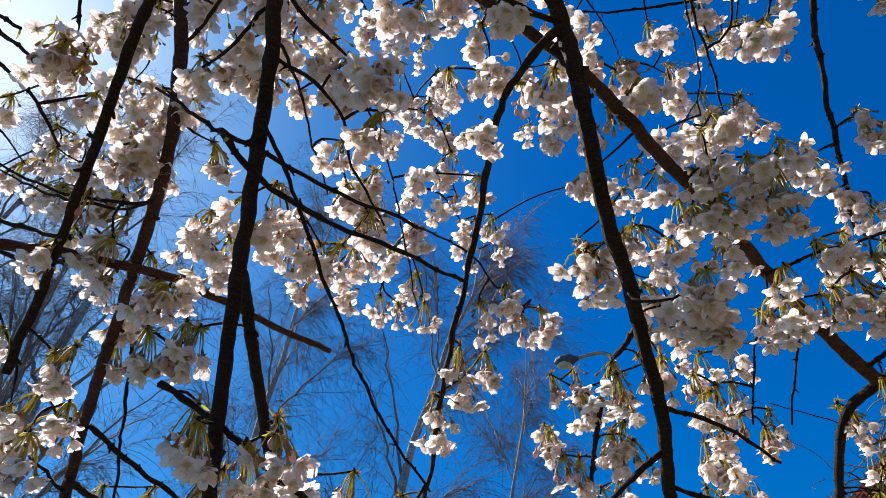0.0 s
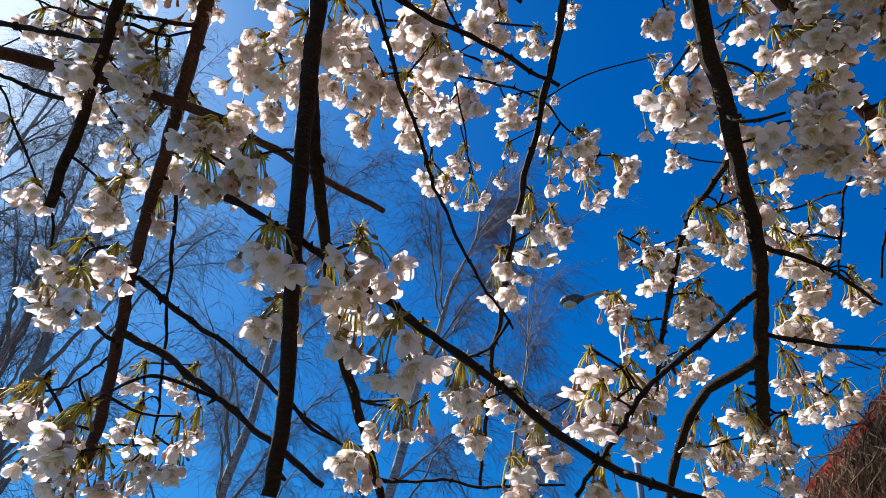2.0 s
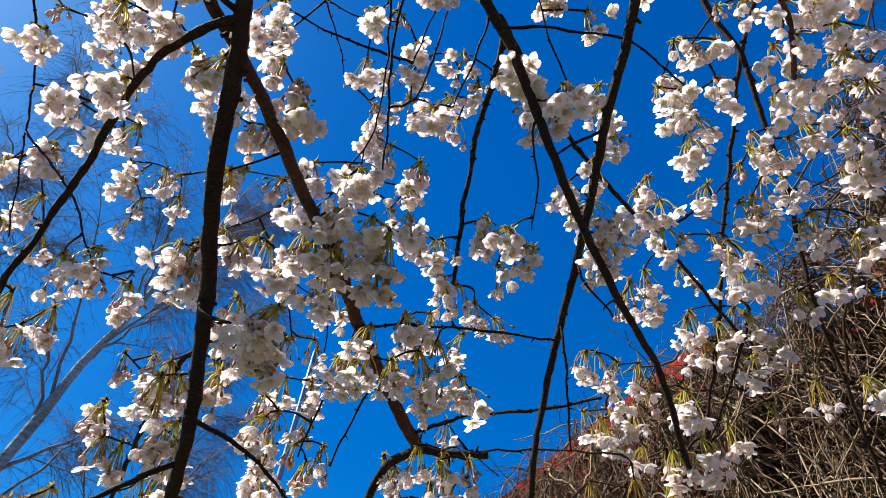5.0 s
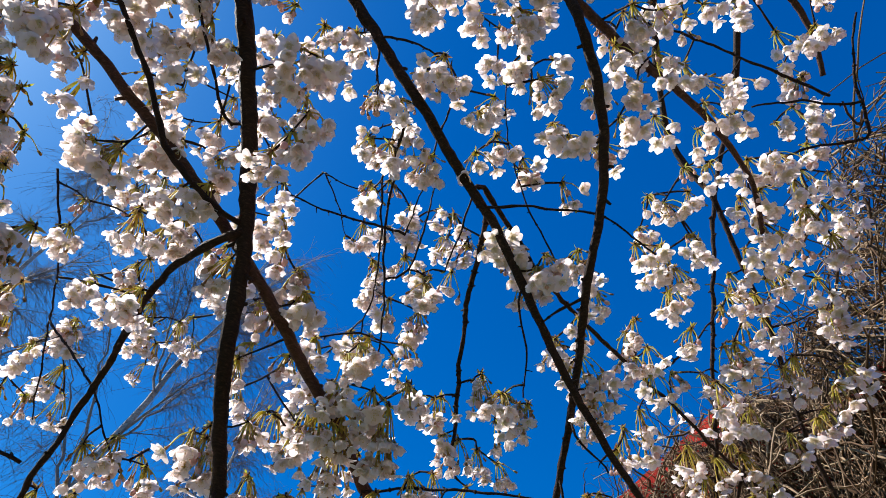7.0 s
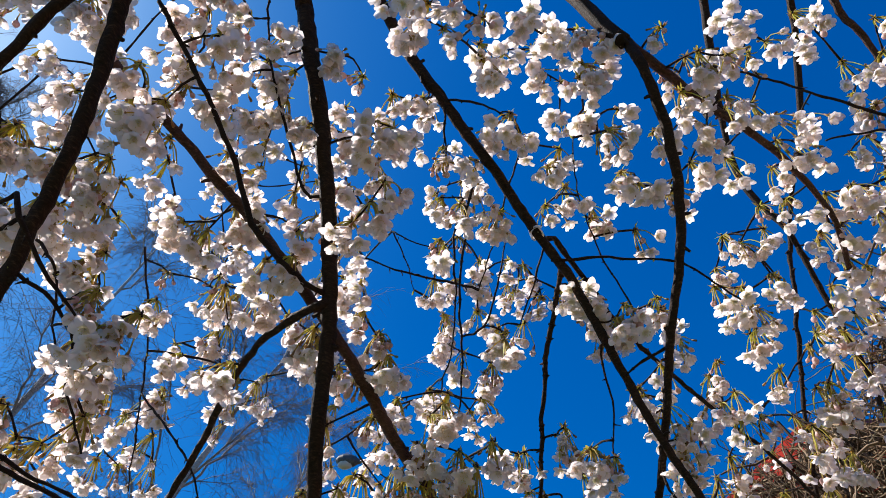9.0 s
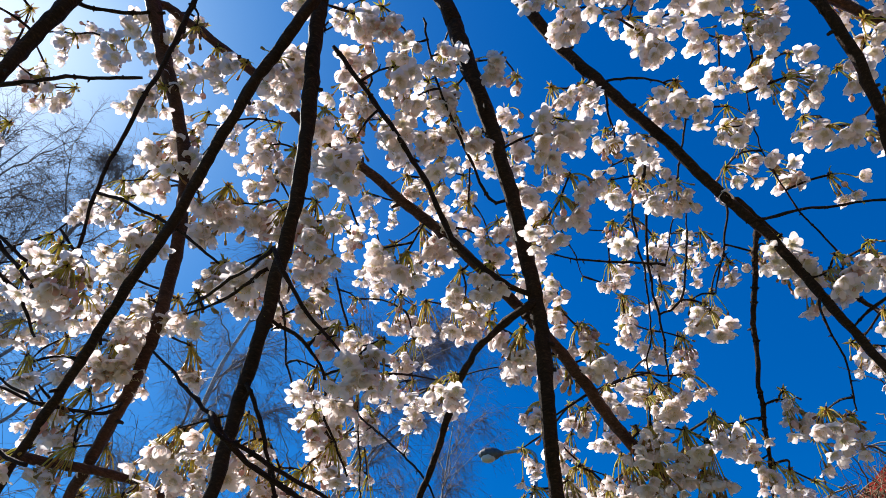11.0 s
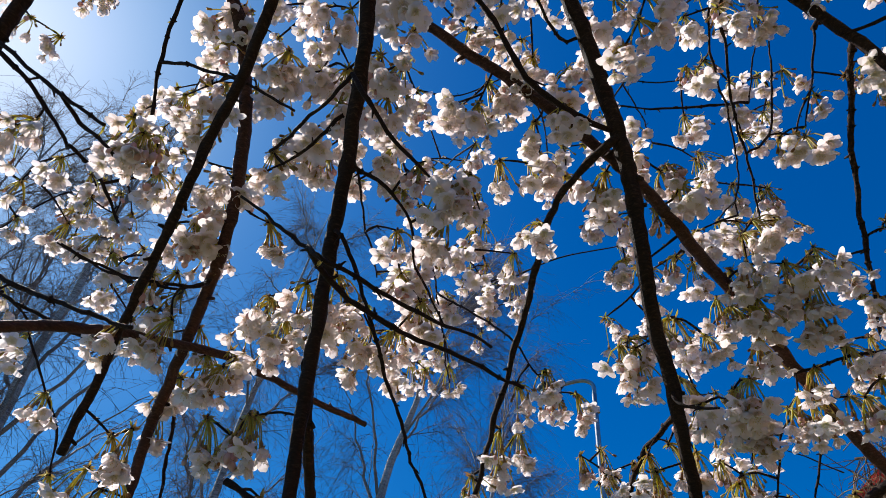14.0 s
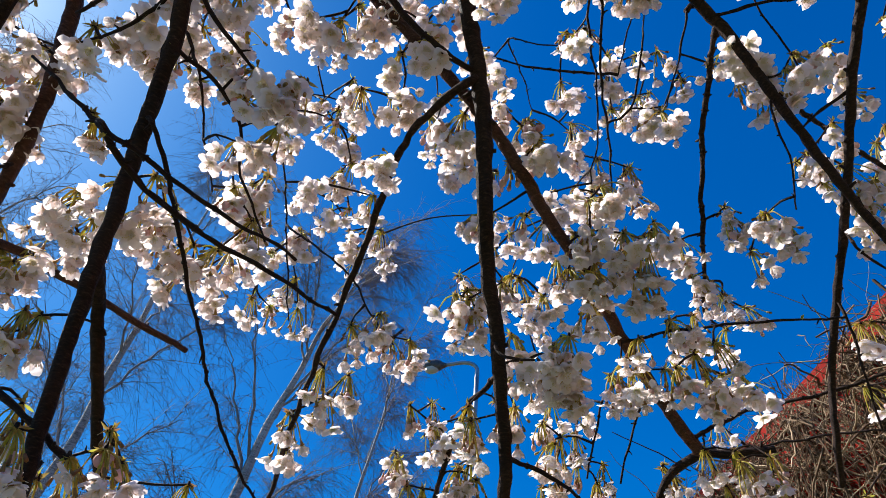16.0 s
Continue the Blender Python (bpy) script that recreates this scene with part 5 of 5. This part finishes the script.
def stalks_and_blooms(p, node, flowers, buds, spread, leaves, reach, brng, kinds):
    """Stalks, calyces, young leaves into the pile p; the flowers and their poses are returned."""
    blooms, near = [], kinds is NEAR_KINDS
    if brng.random() < 0.12:  # a late spray, still mostly in bud
        flowers, buds, reach = 1, flowers, reach * 0.75
    flowers += int(brng.integers(-1, 3))
    lean = brng.normal(0, 0.25, 3) * (1, 1, 0)
    for k in range(flowers + buds):
        bud = k >= flowers
        a = 2.4 * k + brng.normal(0, 0.5)
        t = spread * (brng.uniform(0.12, 0.85) if k else 0.12)
        d = unit((math.sin(t) * math.cos(a) + lean[0], math.sin(t) * math.sin(a) + lean[1], -math.cos(t)))
        ln = reach * brng.uniform(0.022, 0.042) * (0.85 if bud else 1)
        end = node + d * ln * 0.92 + (0, 0, -0.12 * ln)
        bend = node + d * ln * 0.55 + (0, 0, 0.005)
        p.tube(spline([node, bend, end], 0.018), 0.0011, 0.0009, 4 if near else 3, 0, closed=False)
        way = unit(d * 0.55 + (0, 0, -0.70) + brng.normal(0, 0.24, 3))
        p.tube([end - way * 0.001, end + way * 0.0050, end + way * 0.0092], 0.0012, 0.0023, 5 if near else 4, 1, taper=0.6, closed=near)
        top = end + way * 0.0082
        f1 = frame_of(way, brng.uniform(0, 6.28))
        for s in range(5 if near else 3):  # sepals
            sd = f1 @ Vector((math.cos(s * 1.2566), math.sin(s * 1.2566), -0.25 if not bud else 1.1))
            leaflet(p, top, np.array(sd.to_3d() - f1.translation), 0.0052, 0.0024, brng, 1, True)
        size = brng.uniform(0.80, 1.12)
        data = BUDS[brng.integers(3)] if bud else (kinds[0][brng.integers(5)] if brng.random() < 0.36 else kinds[1][brng.integers(6)])
        blooms.append(("bud" if bud else "flower", data, Matrix.Translation(top) @ f1 @ Matrix.Scale(size, 4)))
    for k in range(int(brng.integers(3, 7) if near else brng.integers(2, 5))):  # stalks that have lost their petals
        a, t = brng.uniform(0, 6.28), brng.uniform(0.1, 0.9)
        d = unit((math.sin(t) * math.cos(a) + lean[0], math.sin(t) * math.sin(a) + lean[1], -math.cos(t)))
        ln = reach * brng.uniform(0.014, 0.031)
        end = node + d * ln
        p.tube(spline([node, node + d * ln * 0.5 + (0, 0, 0.004), end], 0.03), 0.0010, 0.0008, 3, 0, closed=False)
        p.tube([end, end + d * 0.002, end + d * 0.008], 0.0012, 0.0020, 5 if near else 4, 1, taper=0.5)
    for k in range(leaves):  # young leaves and bracts
        d = unit(brng.normal(size=3) + (0, 0, -0.5))
        leaflet(p, node + d * 0.002, d, brng.uniform(0.006, 0.014), brng.uniform(0.0020, 0.0036), brng, 2)
    for k in range(9):  # bud scales
        leaflet(p, node, unit(brng.normal(size=3) + (0, 0, -0.3)), brng.uniform(0.006, 0.014), 0.0040, brng, 1, True)
    return blooms


# Every cluster is joined to the nearest wood, the closest ones first; new twigs count as wood for the next.
heads = np.array([h[0] for h in HEADS])
woods = np.array(WOOD)[:, :3]


def pull(nodes, pts):
    """The nearest wood point of each node, and the cost; wood below the node costs more."""
    gap = nodes[:, None] - pts[None]
    cost = np.linalg.norm(gap, axis=2) + 0.6 * np.maximum(0, gap[:, :, 2] - 0.01)
    k = cost.argmin(1)
    return cost[np.arange(len(nodes)), k], pts[k]


cost, feet = pull(heads, woods)
left = np.ones(len(heads), bool)
rest, rest_twigs = Pile(), Pile()
PARTS = 300
while left.any():
    i = int(np.argmin(np.where(left, cost, 9e9)))
    left[i] = False
    node, flowers, buds, spread, leaves, reach = HEADS[i]
    brng = np.random.default_rng(1000 + i)
    foot = feet[i]
    dist = float(np.linalg.norm(foot - node))
    mid = (foot + node) / 2 + brng.normal(0, 0.07, 3) * dist + (0, 0, 0.05 * dist)
    line = spline([foot, mid, node], 0.012)
    spur = Pile() if i < PARTS else rest_twigs
    r = 0.0012 + 0.007 * min(dist, 0.12)
    spur.tube(line, r * 1.2, 0.0014, 5, 0, 0.45, brng)
    for q in line[2:-1:2]:  # knobbly side buds
        if brng.random() < 0.55:
            side = unit(brng.normal(size=3))
            spur.tube([q, q + side * brng.uniform(0.004, 0.009)], 0.0015, 0.0005, 4)
    spur.tube([node - (0, 0, 0.003), node, node + (0, 0, 0.005)], 0.0030, 0.0017, 5, 0, 0.5, brng)
    if i < PARTS:
        part("twig", spur.mesh("twig", [TWIG]), tree).matrix_parent_inverse = Matrix.Translation(-BASE)
    c2, f2 = pull(heads, line[2:]) if len(line) > 3 else (cost, feet)
    better = c2 + 0.004 < cost
    cost[better], feet[better] = c2[better], f2[better]
    p = Pile() if i < PARTS else rest
    blooms = stalks_and_blooms(p, node, flowers, buds, spread, leaves, reach, brng, NEAR_KINDS if i < PARTS else FAR_KINDS)
    if i < PARTS:
        ob = part("flowering_spur", p.mesh("stalks", [STALK, CALYX, LEAF]), tree)
        ob.matrix_parent_inverse = Matrix.Translation(-BASE)
        for name, data, m in blooms:
            fl = new(name, data)
            fl.parent = ob
            fl.matrix_parent_inverse = Matrix.Translation(-BASE)
            fl.matrix_basis = Matrix.Translation(BASE) @ m
    else:
        for name, data, m in blooms:
            baked(rest, data, m, (5,) if name == "bud" else (3, 4, 6))
lrng = np.random.default_rng(8)
for x, y, z, r in WOOD:  # small green leaf buds along the thin twigs
    if r < 0.0034 and lrng.random() < 0.055:
        d = unit(lrng.normal(size=3) + (0, 0, -0.8))
        for k in range(2):
            leaflet(rest, np.array((x, y, z)), unit(d + lrng.normal(0, 0.25, 3)), lrng.uniform(0.007, 0.014), lrng.uniform(0.0025, 0.004), lrng, 2)
for name, pile, mats in (("blossom", rest, [STALK, CALYX, LEAF, PETAL, STAMEN, BUD, HEART]), ("thin_wood", rest_twigs, [TWIG])):
    if pile.v:
        ob = part(name, pile.mesh(name, mats), tree)
        ob.matrix_parent_inverse = Matrix.Translation(-BASE)
        tagged(ob, "white blossom among the thinner twigs" if name == "blossom" else "thin dark twigs", kind="stuff")

# ---- birches in the distance ----
def birch(x, y, height, lean, seed, spread, twigs, label, trunk_r=0.16, stems=1):
    """A bare birch: white stem, rising limbs, and a hanging crown of fine twigs."""
    g = np.random.default_rng(seed)
    root = tagged(new("birch_tree"), label, "tree", "birches behind the lawn")
    root.location = (x, y, 0)

    def own(name, pile, mat, lab="", kind=""):
        ob = new(name, pile.mesh(name, [mat]))
        ob.parent = root
        return tagged(ob, lab, kind=kind)

    fine, feet = Pile(), []
    for s in range(stems):
        tilt = np.array(lean) + (g.normal(0, 0.10, 2) if s else 0)
        u = np.linspace(0, 1, 12)
        line = np.stack([tilt[0] * height * u ** 1.2 + g.normal(0, 0.05, 12), tilt[1] * height * u ** 1.2 + g.normal(0, 0.05, 12), height * (1 - 0.12 * s) * u], 1)
        line[0] = (0.25 * s, 0.2 * s, 0)
        t = Pile()
        pts = spline(line, 0.4)
        t.tube(pts, trunk_r * (1 - 0.25 * s), 0.012, 9, 0, 0.12, g)
        own("trunk", t, BIRCH_WHITE, "white and black birch bark")
        for k in range(17):
            h = 0.12 + 0.84 * (k + g.random()) / 17
            i = int(h * (len(pts) - 1))
            a = g.uniform(0, 6.28)
            reach = spread * (1.15 - 0.75 * h) * g.uniform(0.5, 1.0)
            out = np.array((math.cos(a) + 1.6 * lean[0], math.sin(a), 0))
            rise = g.uniform(1.1, 2.2)
            ln = [pts[i], pts[i] + out * reach * 0.35 + (0, 0, reach * rise * 0.45), pts[i] + out * reach * 0.75 + (0, 0, reach * rise * 0.85),
                  pts[i] + out * reach + (0, 0, reach * rise)]
            lp = spline(ln, 0.25)
            lp[1:] += g.normal(0, 0.03, (len(lp) - 1, 3))
            q = Pile()
            q.tube(lp, trunk_r * (0.36 - 0.26 * h), 0.007, 6, 0, 0.15, g)
            own("limb", q, BIRCH_LIMB)
            feet.append((lp, out, reach))

    def offshoots(n, lines, dirs, lo, hi, scatter, rise, droop, pts_n):
        """n side shoots from a set of lines (lists of points)."""
        pick = g.integers(len(lines), size=n)
        c = np.array([lines[k][max(0, int(len(lines[k]) * f) - 1)] for k, f in zip(pick, g.uniform(0.15, 1, n))])
        d = np.array([dirs[k] for k in pick]) * 0.8 + g.normal(0, scatter, (n, 3)) + (0, 0, rise)
        d /= np.linalg.norm(d, axis=1)[:, None]
        ln = g.uniform(lo, hi, n)
        w = np.linspace(0, 1, pts_n)
        out = c[:, None] + d[:, None] * (ln[:, None] * w)[..., None] + np.cumsum(g.normal(0, 0.012, (n, pts_n, 3)), 1) * (w[None, :, None] > 0)
        out[:, :, 2] -= (droop * g.uniform(0.3, 1.2, n) * ln)[:, None] * w ** 2
        return out, d

    n = twigs // 20
    pale, pale_d = offshoots(n, [q[0] for q in feet], [q[1] for q in feet], 0.7, 2.2, 0.35, 0.9, 0.15, 7)
    ob = new("branchwork", thread_mesh("branchwork", [(pale, np.full(n, 0.011), np.full(n, 0.004))], BIRCH_LIMB))
    ob.parent = root
    tagged(ob, "slender grey-brown side branches", kind="stuff")
    n = twigs * 2 // 3
    wisp, wisp_d = offshoots(n, list(pale) + [q[0] for q in feet], list(pale_d) + [q[1] for q in feet], 0.5, 1.5, 0.65, 0.25, 0.75, 5)
    hair, _ = offshoots(twigs * 7 // 2, list(wisp), list(wisp_d), 0.14, 0.50, 0.50, -0.35, 0.7, 3)
    sets = [(wisp, np.full(n, 0.0046), np.full(n, 0.0024)), (hair, np.full(twigs * 7 // 2, 0.0032), np.full(twigs * 7 // 2, 0.0018))]
    ob = new("crown", thread_mesh("crown", sets, BIRCH_TWIG))
    ob.parent = root
    tagged(ob, "fine bare brown hanging twigs", kind="stuff")
    return root


def polar(az, dist):
    return dist * math.sin(radians(az)), dist * math.cos(radians(az))


birch(*polar(-10.9, 12.5), 15.5, (0.25, 0.03), 3, 3.0, 2300, "tall bare birch leaning over, white bark, hanging brown twigs", 0.165)
birch(*polar(-21, 13.5), 17.0, (0.10, 0.02), 4, 3.2, 2300, "bare birch with slender white limbs behind the lawn", 0.15)
birch(*polar(2, 15.0), 13.0, (0.16, 0.0), 5, 3.2, 1900, "bare birch with thin white limbs near the street lamp", 0.11)
birch(*polar(-37, 12.0), 16.5, (-0.01, 0.03), 6, 3.2, 2600, "bare birch with a ball of twigs high in its crown", 0.19, 2)
birch(*polar(-47, 13.0), 15.0, (0.04, 0.0), 7, 3.0, 2000, "bare birch with dark lower stem and fine crown", 0.17)

# ---- ball of twigs in the birch crown ----
g = np.random.default_rng(77)
nest = Pile()
nx, ny = polar(-37.9, 12.0)
for k in range(420):
    c = g.normal(0, 0.19, 3)
    d = unit(g.normal(size=3))
    l = g.uniform(0.14, 0.38)
    nest.tube([c - d * l, c + g.normal(0, 0.03, 3), c + d * l], 0.005, 0.003, 3, 0, closed=False)
nest_ob = tagged(new("nest", nest.mesh("nest", [BIRCH_TWIG])), "dense round ball of twigs high in the birch crown", "nest")
nest_ob.location = (nx, ny, 1.6 + 12.0 * math.tan(radians(49.4)))

# ---- street lamp ----
lx, ly = polar(13.6, 8.6)
lamp = tagged(new("street_lamp"), "grey steel street lamp with a bent arm and dark head", "street lamp")
lamp.location = (lx, ly, 0)
TOP = 1.6 + 8.6 * math.tan(radians(35.0))
p = Pile()
side = np.array((-math.cos(radians(17.4)), math.sin(radians(17.4)), 0))
p.tube(spline([(0, 0, 0), (0, 0, 2.5), (0, 0, 5), (0, 0, TOP - 0.25)], 0.5), 0.055, 0.036, 14)
pole = new("pole", p.mesh("pole", [METAL]))
pole.parent = lamp
lamp.rotation_euler = Matrix.Rotation(radians(5.2), 3, Vector((side[1], -side[0], 0))).to_euler()  # the post leans a little
p = Pile()
arm_line = spline([(0, 0, TOP - 0.27), (0, 0, TOP - 0.12), np.array((0, 0, TOP - 0.03)) + side * 0.07, np.array((0, 0, TOP)) + side * 0.22, np.array((0, 0, TOP - 0.06)) + side * 0.52], 0.03)
p.tube(arm_line, 0.034, 0.03, 12)
arm = new("arm", p.mesh("arm", [METAL]))
arm.parent = lamp
hd = np.array((0, 0, TOP - 0.06)) + side * 0.50
drop = unit(side + np.array((0, 0, -0.10)))
p = Pile()
prof = ((0, 0.035), (0.05, 0.05), (0.10, 0.085), (0.18, 0.105), (0.28, 0.10), (0.35, 0.07), (0.39, 0.02))
for (s0, ra), (s1, rb) in zip(prof, prof[1:]):
    p.tube([hd + drop * s0, hd + drop * s1], ra, rb, 16, 0, closed=False)
p.tube([hd + drop * 0.385, hd + drop * 0.39], 0.02, 0.004, 16, 0)
head = new("lamp_head", p.mesh("lamp_head", [LAMP_SHELL]))
head.parent = lamp
tagged(head, "dark rounded lamp head")
p = Pile()
c = hd + drop * 0.23 + np.array((0, 0, -0.075))
ang = np.arange(16) * 2 * math.pi / 16
crossd = unit(np.cross(drop, (0, 0, 1)))
rings = []
for zz, rr in ((0.02, 1.0), (-0.03, 0.9), (-0.055, 0.55), (-0.06, 0.05)):
    rings += [c + drop * 0.12 * rr * math.cos(a) + crossd * 0.085 * rr * math.sin(a) + np.array((0, 0, zz)) for a in ang]
p.add(rings, [(i * 16 + j, i * 16 + (j + 1) % 16, (i + 1) * 16 + (j + 1) % 16, (i + 1) * 16 + j) for i in range(3) for j in range(16)])
cover = new("lamp_cover", p.mesh("lamp_cover", [LAMP_GLASS]))
cover.parent = head
tagged(cover, "pale plastic lamp cover")

# ---- red house with dry climbing vine ----
NRM = np.array((math.sin(radians(97)), math.cos(radians(97)), 0))  # from the camera's side into the house
ALONG = np.array((-NRM[1], NRM[0], 0)) * 1.0  # along the wall, away from the camera
DIST, EAVE = 6.0, 6.42
house = tagged(new("house"), "red wooden house overgrown with a dry climbing vine", "house")


def wall_point(s, z, off=0.0):
    """s metres along the wall, at height z, off metres in front of it."""
    return NRM * (DIST - off) + ALONG * s + np.array((0, 0, z))


def box(p, s0, s1, z0, z1, front, back, slot=0):
    v = [wall_point(s, z, o) for s in (s0, s1) for z in (z0, z1) for o in (front, back)]
    p.add(v, [(0, 1, 3, 2), (4, 6, 7, 5), (0, 4, 5, 1), (2, 3, 7, 6), (0, 2, 6, 4), (1, 5, 7, 3)], slot)


LOW, STEP = 5.7, 4.75  # height of the lower part, and where the tall part begins
for s0, s1, top, back in ((-5, 2.796, 6.15, 0.45), (2.8, STEP - 0.004, LOW, 0.2), (STEP, 20, EAVE, 0)):
    p = Pile()
    box(p, s0, s1, 0, top - 0.02, -0.03 - back, -0.28 - back)
    w = new("wall", p.mesh("wall", [REDWOOD], False))
    w.parent = house
    slope = Pile()
    a = [wall_point(s0 - 0.06, top, 0.08 - back), wall_point(s1 - 0.06, top, 0.08 - back), wall_point(s1 - 0.06, top + 1.0, -3.4 - back), wall_point(s0 - 0.06, top + 1.0, -3.4 - back)]
    b = [q + np.array((0, 0, 0.06)) for q in a]
    slope.add(a + b, [(0, 1, 2, 3), (7, 6, 5, 4), (0, 4, 5, 1), (1, 5, 6, 2), (2, 6, 7, 3), (3, 7, 4, 0)])
    r = new("roof", slope.mesh("roof", [ROOFING], False))
    r.parent = house
    tagged(r, "dull red sheet roof")
    n = int((s1 - s0) / 0.55)
    for k in range(n):  # fascia boards, butted end to end
        p = Pile()
        box(p, s0 - 0.05 + k * (s1 - s0) / n, s0 - 0.056 + (k + 1) * (s1 - s0) / n, top - 0.24, top + 0.075, 0.115 - back, 0.084 - back)
        fb = new("fascia_board", p.mesh("fascia_board", [REDWOOD], False))
        fb.parent = house
hr = np.random.default_rng(5)
board = None
for k in range(77):  # upright boards
    s = STEP + 0.01 + k * 0.2
    p = Pile()
    if board is None:
        box(p, 0, 0.185, 0.3, EAVE - 0.03, 0.0, -0.028)
        board = p.mesh("board", [REDWOOD], False)
    ob = new("board", board)
    ob.parent = house
    ob.location = ALONG * s + NRM * hr.uniform(-0.003, 0.003)

vine = tagged(new("climbing_vine"), "thick hanging tangle of dry grey-brown vine stems", "vine")
g = np.random.default_rng(9)


def mass(s):
    """How high the vine climbs at s: a mound over the low part, a ragged fringe under the eaves."""
    base = np.interp(s, (0.5, 1.6, 2.3, 2.9, 3.4, 3.85, 4.5, 5.2, 5.7, 9.0, 14.0), (7.6, 7.45, 7.0, 6.47, 6.15, 5.92, 6.10, 6.32, 6.33, 6.32, 6.25))
    return base + 0.13 * np.sin(3.1 * s) * np.sin(1.3 * s + 2) + 0.11 * np.sin(7.7 * s + 1) + 0.06 * np.sin(23 * s)


def tangle(n, s_lo, s_hi, z_lo, deep, long, r_pick, sway=0.17, seg=7):
    """n stems that hang down over the wall in loose locks."""
    s = g.uniform(s_lo, s_hi, n)
    top = mass(s)
    z = top - (top - z_lo) * g.random(n) ** 1.3
    lock = np.sin(5.1 * s + 0.8 * z) + 0.7 * np.sin(11.3 * s - 2.1 * z)
    off = 0.12 + np.abs(g.normal(0, deep, n)) + 0.13 * lock + 0.10 * np.clip((3.6 - s), 0, 2)
    c = NRM * (DIST - off)[:, None] + ALONG * s[:, None] + np.array((0, 0, 1.0)) * z[:, None]
    d = ALONG * (0.28 * lock - 0.55 + g.normal(0, 0.40, n))[:, None] + np.array((0, 0, -1.0)) * g.normal(0.66, 0.4, n)[:, None] - NRM * g.normal(0.10, 0.25, n)[:, None]
    d /= np.linalg.norm(d, axis=1)[:, None]
    ln = g.uniform(0.35, 1.0, n) * long
    pts = [c]
    for j in range(seg):
        d = d + g.normal(0, sway, (n, 3)) + (0, 0, -0.06)
        d /= np.linalg.norm(d, axis=1)[:, None]
        pts.append(pts[-1] + d * (ln / seg)[:, None])
    r0 = g.choice(r_pick[0], size=n, p=r_pick[1])
    return np.stack(pts, 1), r0, r0 * 0.5


THICK = ((0.007, 0.010, 0.014, 0.020), (0.36, 0.36, 0.20, 0.08))
FINE = ((0.004, 0.006, 0.008), (0.4, 0.4, 0.2))
stem_tangle = part("stem_tangle", thread_mesh("stem_tangle", [tangle(4300, 0.3, 15.5, 3.6, 0.24, 1.8, THICK), tangle(600, -4, 14, 0.8, 0.14, 1.8, THICK)], VINE), vine, "thick dry grey-brown hanging stems")
tagged(stem_tangle, kind="stuff")
twig_tangle = part("twig_tangle", thread_mesh("twig_tangle", [tangle(3300, 0.3, 15.5, 3.9, 0.26, 0.9, FINE, 0.34, 6), tangle(1800, 0.0, 6.0, 3.6, 0.05, 1.0, THICK, 0.3, 5)], VINE), vine, "fine dry brittle twigs among the stems")
tagged(twig_tangle, kind="stuff")
for k in range(90):  # single curling shoots that stick out above the mass
    s0 = g.uniform(1.5, 14)
    c = wall_point(s0, float(mass(np.array(s0))) - 0.1, 0.2)
    d = unit(ALONG * g.normal(0.2, 0.7) + np.array((0, 0, 0.9)) - NRM * g.normal(0.1, 0.4))
    line = [c]
    for j in range(11):
        d = unit(d + g.normal(0, 0.30, 3) + (0, 0, -0.08))
        line.append(line[-1] + d * 0.075)
    part("shoot", thread_mesh("shoot", [(np.array([line]), np.full(1, 0.005), np.full(1, 0.002))], VINE), vine)
